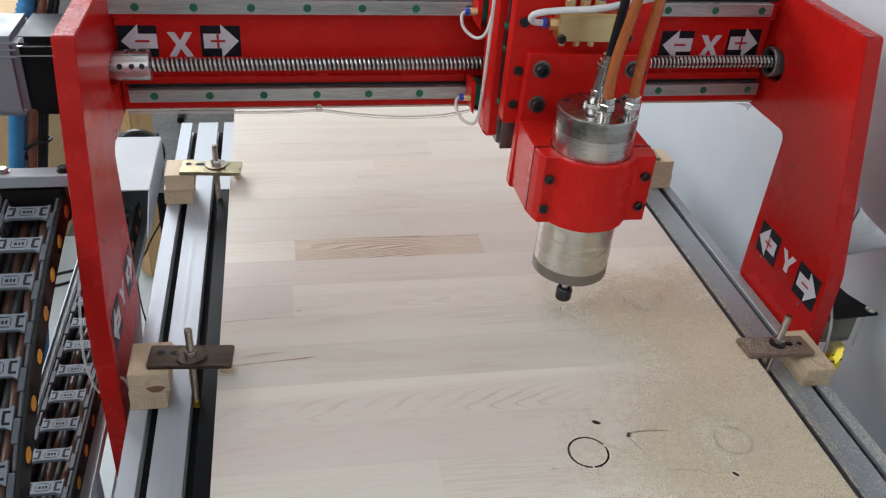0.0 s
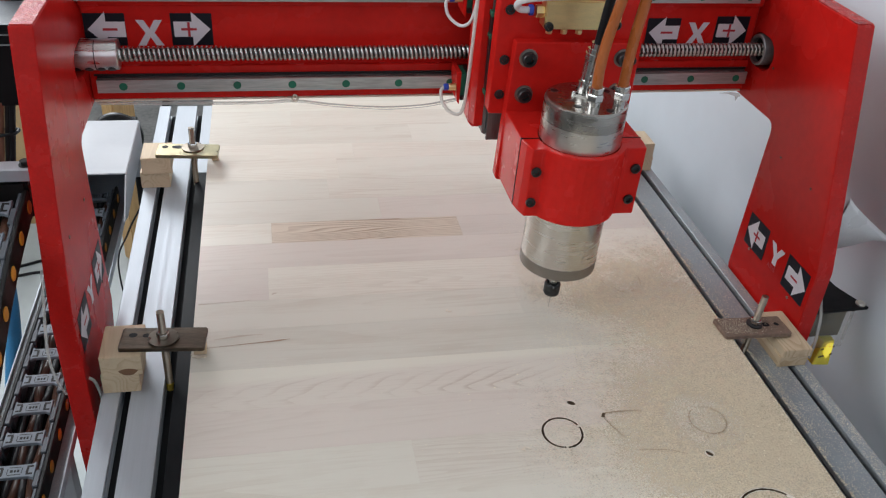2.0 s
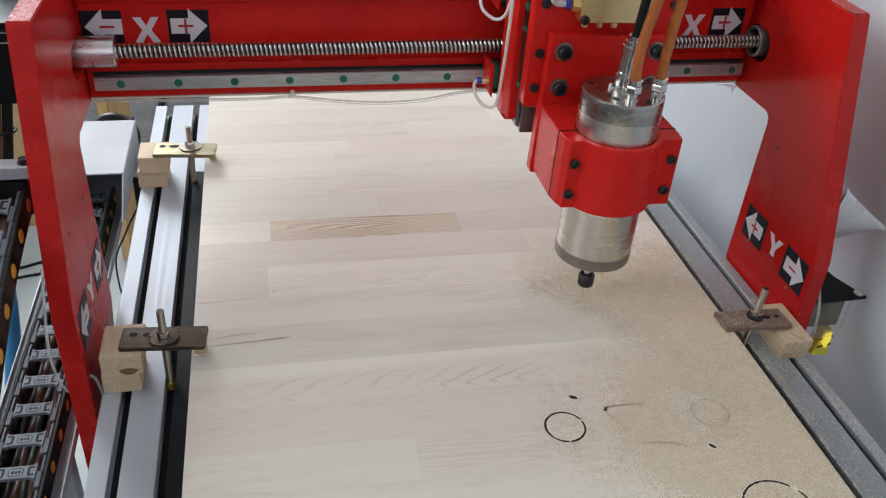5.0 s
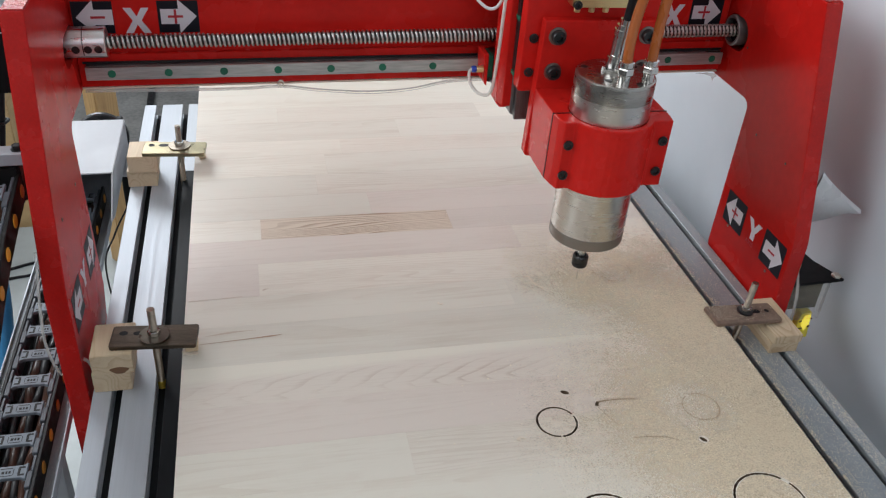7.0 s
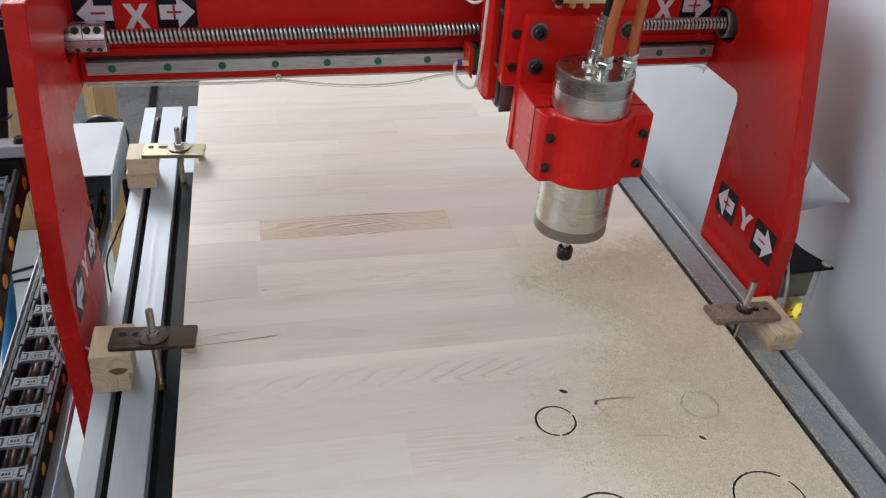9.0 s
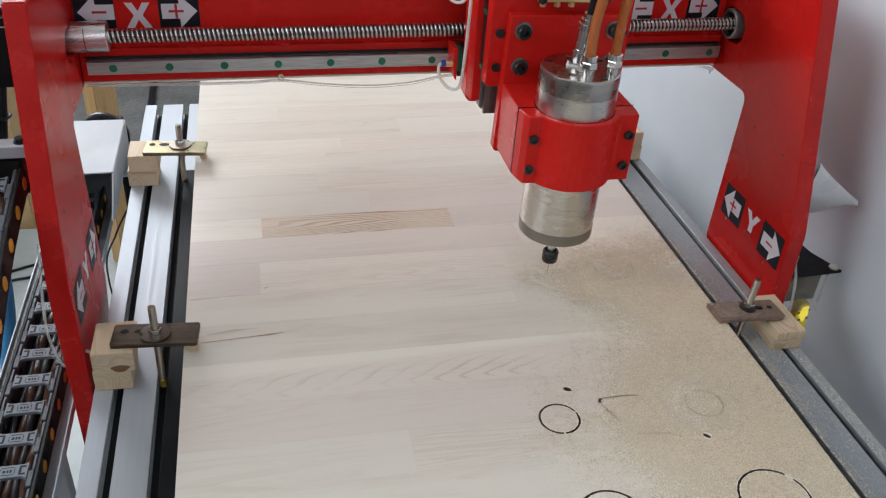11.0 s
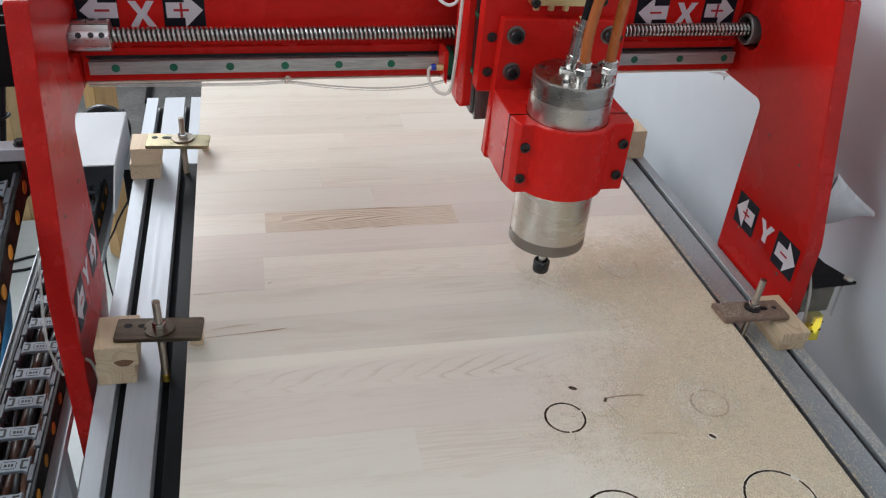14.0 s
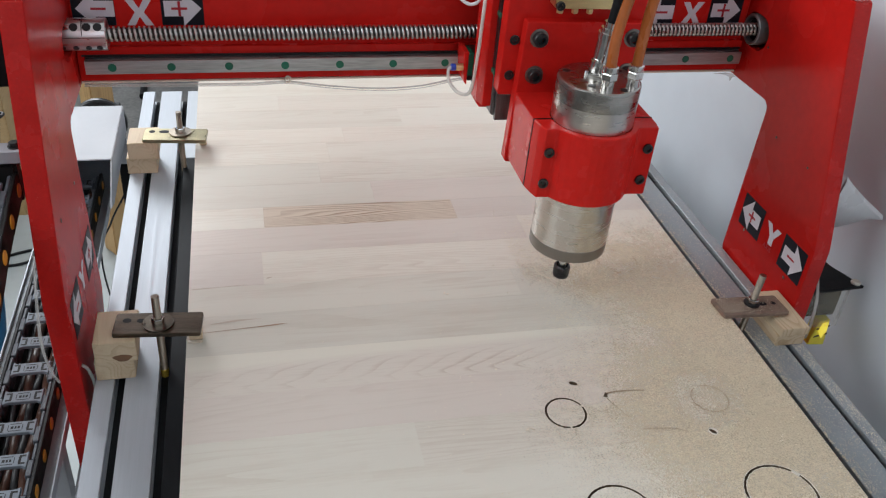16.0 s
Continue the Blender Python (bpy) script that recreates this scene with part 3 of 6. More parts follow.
def slotted(parent, name, strips, z1, z0, y0, y1, mat=None):
    """An extruded profile: T-shaped strips with undercut slots between them, on one web."""
    a, b = strips[0][0], strips[-1][1]
    web = part(name, block(a, b, y0, y1, z0, z1 - 0.018, 0.0006), mat or ALU, parent, "brushed aluminium profile with black slots")
    for p, q in strips:
        c, w = (p + q) / 2, min((q - p) * 0.25, 0.006)
        bm = bmesh.new()
        prism(bm, [(p, z1), (p, z1 - 0.006), (c - w, z1 - 0.006), (c - w, z1 - 0.0181), (c + w, z1 - 0.0181), (c + w, z1 - 0.006), (q, z1 - 0.006), (q, z1)], "y", y0, y1)
        part("slot_lip", bevel(bm, 0.0006), mat or ALU, web)
    return web


def machine_bed():
    bed = thing("machine_bed", "slotted aluminium profile bed of a desktop router", "machine bed")
    slotted(bed, "left_profile", [(-0.0885, -0.0705), (-0.0605, -0.0288)], ZB, -0.075, Y0, Y1)
    slotted(bed, "right_profile", [(0.6160, 0.6505), (0.6585, 0.6730)], ZB, -0.075, Y0, Y1, ALU_DUSTY)
    slotted(bed, "inner_profile", [(-0.0195, 0.012)], ZB, -0.075, 0.545, Y1)
    # the near length of the inner strip is coloured almost black
    part("inner_strip", block(-0.0195, 0.012, Y0, 0.5445, -0.075, ZB, 0.0008), DARK_STRIP, bed, "near-black strip along the panel")
    part("bed_plate", block(0.013, 0.589, Y0, 0.83, -0.06, ZB - 0.001, 0.001), DARK_BED, bed)
    # black sheets over the web stand in for the deep shade in the slots
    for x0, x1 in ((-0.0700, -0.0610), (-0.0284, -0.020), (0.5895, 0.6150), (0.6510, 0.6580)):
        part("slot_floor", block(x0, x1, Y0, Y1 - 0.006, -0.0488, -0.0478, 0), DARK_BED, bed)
    # base below
    part("base_beam", block(-0.086, 0.672, -0.5, 0.72, -0.16, -0.0755, 0.003), WHITE_PAINT, bed, "white painted steel base")
    part("side_beam", block(-0.122, -0.092, -0.5, 0.30, -0.175, -0.150, 0.002), WHITE_PAINT, bed)
    for x in (-0.03, 0.58):
        for y in (-0.4, 0.6):
            part("leg", block(x, x + 0.06, y, y + 0.06, FLOOR, -0.16, 0.004), WHITE_PAINT, bed)
    return bed


machine_bed()


# ---- glued panel ----
W = 0.5825
ROWS_Y = [-0.47, -0.415, -0.36, -0.30, -0.245, -0.195, -0.145, -0.0915, -0.0395, 0.0165, 0.0750, 0.1370, 0.1870, 0.2495, 0.3015, 0.3480, 0.4035, 0.4585, 0.5180, 0.5650, 0.6256, 0.680, 0.735, 0.785, 0.835]
CUTS = {0.3015: [0.0845, 0.3235], 0.3480: [0.226], 0.4035: [0.162, 0.47], 0.4585: [0.180], 0.5180: [0.2066], 0.1370: [0.36], 0.1870: [0.079],
        -0.0395: [0.46], -0.0915: [0.2043, 0.52], 0.2495: [0.40], -0.145: [0.33], 0.5650: [0.30], 0.6256: [0.12, 0.44], 0.0750: [0.42]}
LINED = {(0.1870, 0.079), (0.3480, 0.226), (-0.0915, 0.2043), (0.4035, 0.162), (0.5180, 0.2066), (0.6256, 0.12), (0.2495, 0.40)}
PINK = {(-0.0395, 0.0), (0.3015, 0.3235), (0.2495, 0.0), (0.1870, 0.0), (0.3480, 0.226)}


def glued_panel():
    panel = thing("glued_wood_panel", "pale glued softwood panel lying on the slotted bed", "wood panel")
    for y0, y1 in zip(ROWS_Y, ROWS_Y[1:]):
        xs = [0.0] + CUTS.get(y0, []) + [W]
        for x0, x1 in zip(xs, xs[1:]):
            bm = bmesh.new()
            w, d = x1 - x0, y1 - y0
            box(bm, 0, w, 0, d, -0.030, 0)
            bevel(bm, 0.00015)
            mat = PINE_DARK if (y0, x0) == (0.3015, 0.0845) else PINE_FLAME if y0 == 0.0165 else PINE_PINK if (y0, x0) in PINK else PINE_LINES if (y0, x0) in LINED else PINE_PANEL
            ob = part("stave", bm, mat, panel, "darker resinous stave" if mat is PINE_DARK else "")
            ob.location = (x0, y0, 0)
    return panel


panel_ob = glued_panel()
FLOOR_Z = -0.0045                # depth of the routed grooves


def sink(cutter_bm):
    """Routs a closed shape out of every stave that it touches."""
    cutter = bpy.data.objects.new("cutter", mesh_of("cutter", cutter_bm, GROOVE))
    bpy.context.scene.collection.objects.link(cutter)
    lo = [min(v.co[k] for v in cutter.data.vertices) for k in (0, 1)]
    hi = [max(v.co[k] for v in cutter.data.vertices) for k in (0, 1)]
    for stave in panel_ob.children:
        x, y, _ = stave.location
        w, d = max(v.co.x for v in stave.data.vertices), max(v.co.y for v in stave.data.vertices)
        if x > hi[0] or x + w < lo[0] or y > hi[1] or y + d < lo[1]:
            continue
        mod = stave.modifiers.new("rout", "BOOLEAN")
        mod.operation, mod.solver, mod.object, mod.material_mode = "DIFFERENCE", "EXACT", cutter, "TRANSFER"
        bpy.context.view_layer.update()
        cut = bpy.data.meshes.new_from_object(stave.evaluated_get(bpy.context.evaluated_depsgraph_get()))
        stave.modifiers.clear()
        stave.data = cut
    bpy.data.objects.remove(cutter)


def cut_ring(name, cx, cy, r, wide, mat, gaps=(), label="", deep=False):
    """A routed groove with ragged walls; bridges stay standing at the gaps (degrees). A shallow one is a dusty floor only."""
    bm, n = bmesh.new(), 180
    rnd = random.Random(int(cx * 1e4))
    runs, run = [], []
    for i in range(n + 1):
        a = 2 * math.pi * i / n
        w = wide * (0.7 + 0.6 * rnd.random())
        if any(g0 <= math.degrees(a) <= g1 for g0, g1 in gaps):
            if len(run) > 1:
                runs.append(run)
            run = []
        else:
            run.append((a, r - w / 2, r + w / 2))
    runs[0] = run[:-1] + runs[0]      # the ring closes over its start
    if deep:
        for run in runs:
            solid = bmesh.new()
            rows = [[solid.verts.new((cx + q * math.cos(a), cy + q * math.sin(a), z)) for q, z in ((p, FLOOR_Z - 0.0006), (o, FLOOR_Z - 0.0006), (o, 0.002), (p, 0.002))] for a, p, o in run]
            for u, v in zip(rows, rows[1:]):
                for k in range(4):
                    solid.faces.new((u[k], u[(k + 1) % 4], v[(k + 1) % 4], v[k]))
            solid.faces.new(rows[0][::-1])
            solid.faces.new(rows[-1])
            bmesh.ops.recalc_face_normals(solid, faces=solid.faces)
            sink(solid)
    z = FLOOR_Z if deep else 0.0006
    for run in runs:
        prev = None
        for a, p, o in run:
            cur = [bm.verts.new((cx + q * math.cos(a), cy + q * math.sin(a), z)) for q in (p, o)]
            if prev:
                bm.faces.new((prev[0], prev[1], cur[1], cur[0]))
            prev = cur
    return single(name, bm, mat, label, "routed cut")


cut_ring("routed_circle", 0.3488, -0.0470, 0.0190, 0.0021, GROOVE, [(17, 22), (265, 269)], "dark routed circle cut into the pale panel", True)
cut_ring("routed_circle", 0.4975, -0.0480, 0.0182, 0.0008, GROOVE_FAINT, [(100, 118)], "faint dusty routed circle in the pale panel")
cut_ring("routed_circle", 0.494, 0.188, 0.0235, 0.0011, GROOVE_FAINT, [(20, 70), (95, 170), (200, 236), (262, 280), (300, 330)], "faint broken routed circle in the dusty panel")
cut_ring("routed_circle", 0.5070, -0.1680, 0.0318, 0.0022, GROOVE, [(34, 44), (210, 236)], "dark routed circle cut into the pale panel", True)
cut_ring("routed_circle", 0.3570, -0.1660, 0.0290, 0.0022, GROOVE, [(310, 325)], "dark routed circle cut into the pale panel", True)


def routed_marks():
    for cx, cy, a, b, turn in ((0.3692, -0.0093, 0.0044, 0.0026, -30), (0.4803, -0.0895, 0.0040, 0.0020, -50)):
        t = radians(turn)
        rim = [(cx + a * math.cos(u) * math.cos(t) - b * math.sin(u) * math.sin(t), cy + a * math.cos(u) * math.sin(t) + b * math.sin(u) * math.cos(t)) for u in [i * math.pi / 10 for i in range(20)]]
        sink(prism(bmesh.new(), rim, "z", FLOOR_Z - 0.0006, 0.002))
        bm = bmesh.new()
        bm.faces.new([bm.verts.new((x, y, FLOOR_Z)) for x, y in rim])
        single("drilled_hole", bm, GROOVE, "small dark drilled hole in the panel", "hole")
    for pts, w, mat in (([(0.3950, -0.031), (0.3975, -0.0275), (0.409, -0.0265), (0.427, -0.027), (0.4364, -0.0287)], 0.0013, GROOVE_FAINT),
                        ([(0.3945, -0.0325), (0.3955, -0.0297), (0.3975, -0.0270)], 0.0034, GROOVE),
                        ([(0.395, -0.034), (0.401, -0.049), (0.407, -0.061)], 0.0007, GROOVE_FAINT),
                        ([(0.3920, 0.2080), (0.3895, 0.1930), (0.3918, 0.1734), (0.4017, 0.1612)], 0.0010, PALE_STRIP),
                        ([(0.4769, 0.1757), (0.4800, 0.1742), (0.4830, 0.1712)], 0.0010, GROOVE_FAINT),
                        ([(0.414, -0.0775), (0.43, -0.079), (0.447, -0.082), (0.456, -0.087)], 0.0007, GROOVE_FAINT)):
        bm = bmesh.new()
        line = spline([(x, y, 0.0006) for x, y in pts], 6)
        rnd = random.Random(len(pts) + int(w * 1e5))
        prev = None
        for i, p in enumerate(line):
            d = (line[min(i + 1, len(line) - 1)] - line[max(0, i - 1)]).normalized()
            n = Vector((-d.y, d.x, 0)) * w * (0.35 + 0.3 * rnd.random())
            cur = (bm.verts.new(p + n), bm.verts.new(p - n))
            if prev:
                bm.faces.new((prev[0], prev[1], cur[1], cur[0]))
            prev = cur
        single("routed_line", bm, mat, "thin routed line in the dusty panel", "routed cut")


routed_marks()


def resin_streak(pts, mat, label):
    """A thin dark streak lying along the grain: x, y and half its width."""
    bm = bmesh.new()
    lo = [bm.verts.new((x, y - w, 0.0003)) for x, y, w in pts]
    up = [bm.verts.new((x, y + w * 0.6, 0.0003)) for x, y, w in pts]
    for i in range(len(pts) - 1):
        bm.faces.new((lo[i], lo[i + 1], up[i + 1], up[i]))
    single("resin_streak", bm, mat, label, "wood mark")


RESIN = timber("resin", (0.42, 0.27, 0.18), (0.20, 0.11, 0.06), 30, 0.7, 0.4, "X")
RESIN_PALE = timber("pale_resin", (0.60, 0.49, 0.39), (0.44, 0.33, 0.25), 30, 0.6, 0.4, "X")
resin_streak([(0.014, 0.1105, 0.0004), (0.04, 0.1125, 0.0005), (0.070, 0.1145, 0.0008), (0.088, 0.1160, 0.0015), (0.0995, 0.1172, 0.0003)], RESIN, "thin dark resin streak in the pale panel")
resin_streak([(0.022, 0.1232, 0.0003), (0.040, 0.1262, 0.0016), (0.050, 0.1272, 0.0018), (0.062, 0.1276, 0.0008), (0.074, 0.1274, 0.0002)], RESIN_PALE, "faint brown resin streak in the pale panel")
resin_streak([(0.003, 0.1852, 0.0010), (0.010, 0.1856, 0.0008), (0.028, 0.1862, 0.0003), (0.044, 0.1872, 0.0008), (0.060, 0.1884, 0.0002)], RESIN_PALE, "faint brown resin streak in the pale panel")
resin_streak([(0.0820, 0.1968, 0.0003), (0.0838, 0.1985, 0.0022), (0.0855, 0.1990, 0.0016), (0.0890, 0.1996, 0.0002)], RESIN_PALE, "small pale knot in the panel")


# ---- clamps ----
def wood_block(x0, x1, y0, y1, z0, z1, label):
    w, d, h = x1 - x0, y1 - y0, z1 - z0
    ob = single("wood_block", block(-w / 2, w / 2, -d / 2, d / 2, 0, h, 0.0007, 2), BLOCK_WOOD, label, "wood block", "clamp packing blocks")
    ob.location = ((x0 + x1) / 2, (y0 + y1) / 2, z0)
    return ob


def hold_down(x0, x1, y0, y1, z, bolt, top, holes, mat, bolt_mat, m=None, label="", flip=False):
    """A slotted flat bar with its threaded stud, washer and nut."""
    cl = thing("hold_down_clamp", label, "clamp", "hold-down clamps")
    if m is not None:
        cl.matrix_basis = m
    t = 0.005
    bm = bmesh.new()
    prism(bm, rounded([(x0, y0), (x1, y0), (x1, y1), (x0, y1)], 0.003), "z", z, z + t)
    bevel(bm, 0.0006, 1, 60)
    plate = part("clamp_bar", bm, mat, cl, "scratched flat steel bar with holes")
    for hx, hy, rx, ry in holes:
        bm = bmesh.new()
        bm.faces.new([bm.verts.new((hx + rx * math.cos(a), hy + ry * math.sin(a), z + t + 0.0003)) for a in [i * math.pi / 10 for i in range(20)]])
        part("hole", bm, BLACK, plate)
    bx, by = bolt
    bm = bmesh.new()
    threaded(bm, (bx, by, -0.046), (bx, by, top), 0.0039, 0.00125, 0.0006, 14, 4)
    part("stud", bm, bolt_mat, cl, "dull threaded stud")
    bm = bmesh.new()
    w = 0.0092 if mat is DUSTY_STEEL else 0.0148
    lathe(bm, [(w, 0), (w, 0.0015), (0.004, 0.0017)], pose(bx, by, z + t + 0.0004), 28, cap=False)
    part("washer", bm, STUD if mat is GILT else BLACK_STEEL if mat is DUSTY_STEEL else GUNMETAL, cl)
    bm = bmesh.new()
    hexnut(bm, pose(bx, by, z + t + 0.002, 0, 0, 12), 0.0064, 0.006)
    part("nut", bm, CHROME, cl)
    bm = bmesh.new()
    rod(bm, (bx, by, -0.047), (bx, by, -0.037), 0.0041, 14, 0.0006)
    part("stud_end", bm, GOLD if mat is RUSTY else STUD, cl, "brass coloured stud end" if mat is RUSTY else "")
    return cl


wood_block(-0.0868, -0.0505, 0.0885, 0.1375, ZB, -0.008, "light spruce block standing on the aluminium profile")
wood_block(-0.0850, -0.0460, 0.0865, 0.1370, -0.008, 0.016, "light spruce block with a dark knot under a clamp")
bm = bmesh.new()
prism(bm, [(0.006 + 0.0085 * math.cos(a) * (1 + 0.2 * math.sin(3 * a)), 0.0045 + 0.0042 * math.sin(a)) for a in [i * math.pi / 9 for i in range(18)]], "y", -0.0255, -0.0251)
part("knot", bm, timber("knot_wood", (0.20, 0.10, 0.05), (0.08, 0.04, 0.02), 40, 0.8, 0.5, "X"), bpy.data.objects["wood_block.001"], "dark knot")
wood_block(-0.0905, -0.0520, 0.5040, 0.5500, ZB, -0.008, "light spruce block standing on the aluminium profile")
wood_block(-0.0870, -0.0480, 0.5000, 0.5480, -0.008, 0.016, "light spruce block under a clamp bar")
hold_down(-0.0415, 0.0415, -0.0163, 0.0163, 0.016, (0.0002, -0.0012), 0.0545, [(-0.0300, 0.0040, 0.0042, 0.0036), (-0.0168, 0.0034, 0.0040, 0.0032)],
          RUSTY, STUD, pose(-0.0249, 0.1065, 0, 0, 0, -4.6), "tarnished steel hold-down bar with a threaded stud")
hold_down(-0.0415, 0.0415, -0.0175, 0.0175, 0.016, (0.0060, 0.0050), 0.052, [(-0.0315, 0.0068, 0.0042, 0.0042), (-0.0155, 0.0068, 0.0070, 0.0042)],
          GILT, STUD, pose(-0.0245, 0.5145, 0, 0, 0, -4.8), "yellow zinc-plated hold-down bar with a threaded stud")
wood_block(0.003, 0.0155, 0.101, 0.114, 0.0, 0.0158, "splintered wood chip packed under a clamp bar")
wood_block(0.006, 0.0150, 0.519, 0.529, 0.0, 0.0158, "small wood chip packed under a clamp bar")
wood_block(0.6370, 0.6720, 0.0515, 0.1220, ZB, -0.018, "light spruce block standing on the aluminium profile")
wood_block(0.6385, 0.6735, 0.0505, 0.1210, -0.018, -0.0075, "split light spruce block under a dusty clamp bar")
hold_down(-0.0425, 0.0425, -0.0160, 0.0160, -0.0022, (0.0025, 0.0020), 0.0425, [(0.0160, 0.0010, 0.0060, 0.0036), (0.0310, 0.0012, 0.0030, 0.0030)],
          DUSTY_STEEL, STUD, pose(0.6142, 0.0850, 0, 0, 4.0, 3.0), "dusty tarnished hold-down bar with a threaded stud")
wood_block(0.634, 0.669, 0.511, 0.556, ZB, -0.008, "light spruce block standing on the aluminium profile")
wood_block(0.628, 0.666, 0.508, 0.553, -0.008, 0.016, "light spruce block under a clamp bar")
hold_down(0.564, 0.645, 0.512, 0.545, 0.016, (0.602, 0.528), 0.048, [(0.632, 0.528, 0.004, 0.004)], GILT, STUD,
          label="yellow zinc-plated hold-down bar with a threaded stud")


def splinter(x, y, z, length, wide, turn, label):
    """A torn sliver of pale wood with a ragged end."""
    bm = bmesh.new()
    prism(bm, [(0, -wide), (length * 0.6, -wide * 1.3), (length * 0.85, -wide * 0.3), (length, -wide * 0.6), (length * 0.9, wide * 0.4), (length * 0.5, wide), (0, wide * 0.8)], "z", 0, wide * 0.8)
    ob = single("wood_splinter", bm, PALE_STRIP, label, "splinter", "wood splinters")
    ob.matrix_basis = pose(x, y, z, 0, 0, turn)


for x, y, n, w, turn in ((0.0015, 0.0990, 0.010, 0.0016, -12), (0.006, 0.0965, 0.009, 0.0013, 16), (0.010, 0.0985, 0.006, 0.0016, -10), (0.0005, 0.1000, 0.004, 0.0014, 60)):
    splinter(x, y, 0.0, n, w, turn, "torn pale wood splinter beside a clamp bar")
for x, y, n, w, turn in ((0.2725, 0.147, 0.0045, 0.0008, 70), (0.2745, 0.1465, 0.004, 0.0007, 10), (0.304, -0.065, 0.006, 0.0009, 40), (0.309, -0.062, 0.005, 0.0009, -35), (0.307, -0.067, 0.005, 0.0007, 100)):
    splinter(x, y, 0.0004, n, w, turn, "small curled wood flake lying on the panel")


# ---- gantry ----
XL, XR = -0.1, 0.6747           # inner faces of the two side plates
gantry = thing("gantry", "red enamelled moving gantry with two side plates and linear rails", "gantry")


def arrow(point, size=1.0, turn=0.0):
    """Arrow outline that points along +u."""
    pts = [(-0.5, -0.22), (0.0, -0.22), (0.0, -0.5), (0.5, 0.0), (0.0, 0.5), (0.0, 0.22), (-0.5, 0.22)]
    c, s = math.cos(turn), math.sin(turn)
    return [(point[0] + size * (u * c - v * s), point[1] + size * (u * s + v * c)) for u, v in pts]


def glyph_x(c, w, h):
    k = 0.30
    pts = [(-.5, -.5), (-.5 + k, -.5), (0, -.16), (.5 - k, -.5), (.5, -.5), (.17, 0), (.5, .5), (.5 - k, .5), (0, .16), (-.5 + k, .5), (-.5, .5), (-.17, 0)]
    return [(c[0] + w * u, c[1] + h * v) for u, v in pts]


def sticker(parent, axis, at, out, make):
    """Pieces of vinyl laid on a face; make yields (outline, material, name, layer)."""
    for pts, mat, name, layer in make:
        bm = bmesh.new()
        prism(bm, pts, axis, at + out * (0.0002 + 0.00025 * layer), at + out * (0.0004 + 0.00025 * layer))
        part(name, bm, mat, parent)


SY, SZ = 0.3458, 0.2355           # axis of the ball screw


def side_plate(x0, x1, bore=0.0, reach=0.0, dy=0.0, dz=0.0):
    outline = [(y + dy, z + dz) for y, z in ((0.182, 0.325), (0.1135, 0.068), (0.1115, -0.152), (0.225, -0.152), (0.2785, -0.031), (0.2715, 0.1745), (0.349, 0.1738), (0.47, 0.1738), (0.47, 0.326))]
    bm = bmesh.new()
    pts = rounded(outline, [0.001, 0.006, 0.001, 0.001, 0.002, 0.014, 0.004, 0.001, 0.001], 6)
    if bore:                      # cut in from the top edge and round the bore
        g, top = 0.00005, 0.3256 + dz
        pts += [(SY + g, top)] + [(SY + bore * math.sin(a), SZ + bore * math.cos(a)) for a in [0.004 + math.pi * i / 20 for i in range(20)]] + [(SY - reach + bore * math.sin(a), SZ + bore * math.cos(a)) for a in [math.pi + math.pi * i / 20 for i in range(21)]] + [(SY - g, SZ + bore)] + [(SY - g, top)]
    prism(bm, pts, "x", x0, x1)
    near = lambda v: bore and -bore - reach - 0.001 < v.co.y - SY < bore + 0.001 and abs(v.co.z - SZ) < bore + 0.001 or abs(v.co.y - SY) < 0.001
    edges = [e for e in bm.edges if e.calc_face_angle(0) > radians(50) and not all(near(v) for v in e.verts)]
    bmesh.ops.bevel(bm, geom=edges, offset=0.0012, segments=1, affect="EDGES", clamp_overlap=True)
    plate = part("side_plate", bm, RED_PLATE, gantry, "thick red enamelled side plate")
    plate.data.materials.append(RED_EDGE)
    for face in plate.data.polygons:
        face.material_index = int(abs(face.normal.x) < 0.3)
    return plate


plate_l = side_plate(XL - 0.020, XL, 0.0176, 0.028, -0.003)
plate_r = side_plate(XR, XR + 0.020, 0.0205, 0.014, 0.003, -0.003)


def plate_trim(x0, x1, parent, dy=0.0, dz=0.0):
    """The rough cast top edge of a side plate."""
    bm = bmesh.new()
    prism(bm, [(y + dy, z + dz) for y, z in ((0.1830, 0.3253), (0.1840, 0.3260), (0.47, 0.3270), (0.47, 0.3263))], "x", x0 + 0.0008, x1 - 0.0008)
    part("top_edge", bm, RED_ROUGH, parent, "coarse red orange-peel paint")


plate_trim(XL - 0.020, XL, plate_l, -0.003)
part("green_stop", block(-0.119, -0.100, 0.306, 0.345, 0.3225, 0.335, 0.001), GREEN, gantry, "small green block on the plate")
plate_trim(XR, XR + 0.020, plate_r, 0.003, -0.003)


for y, z in ((0.2405, 0.1435), (0.1722, 0.1402), (0.3057, 0.2278)):
    bm = bmesh.new()
    lathe(bm, [(0.0016, 0), (0.0014, 0.0006), (0.0006, 0.0009)], toward((XR, y, z), (XR - 1, y, z))[0], 12)
    part("rivet", bm, RUSTY, plate_r)


bm = bmesh.new()
prism(bm, [(0.636, 0.1800), (0.648, 0.1790), (0.6585, 0.1755), (0.6600, 0.1725), (0.6612, 0.1690), (0.6628, 0.1740), (0.6660, 0.1755), (0.6635, 0.1790), (0.652, 0.1808)], "y", 0.3440, 0.3448)
part("torn_tape", bm, TUBE_CLEAR, plate_r, "torn scrap of clear tape under the rail's end")


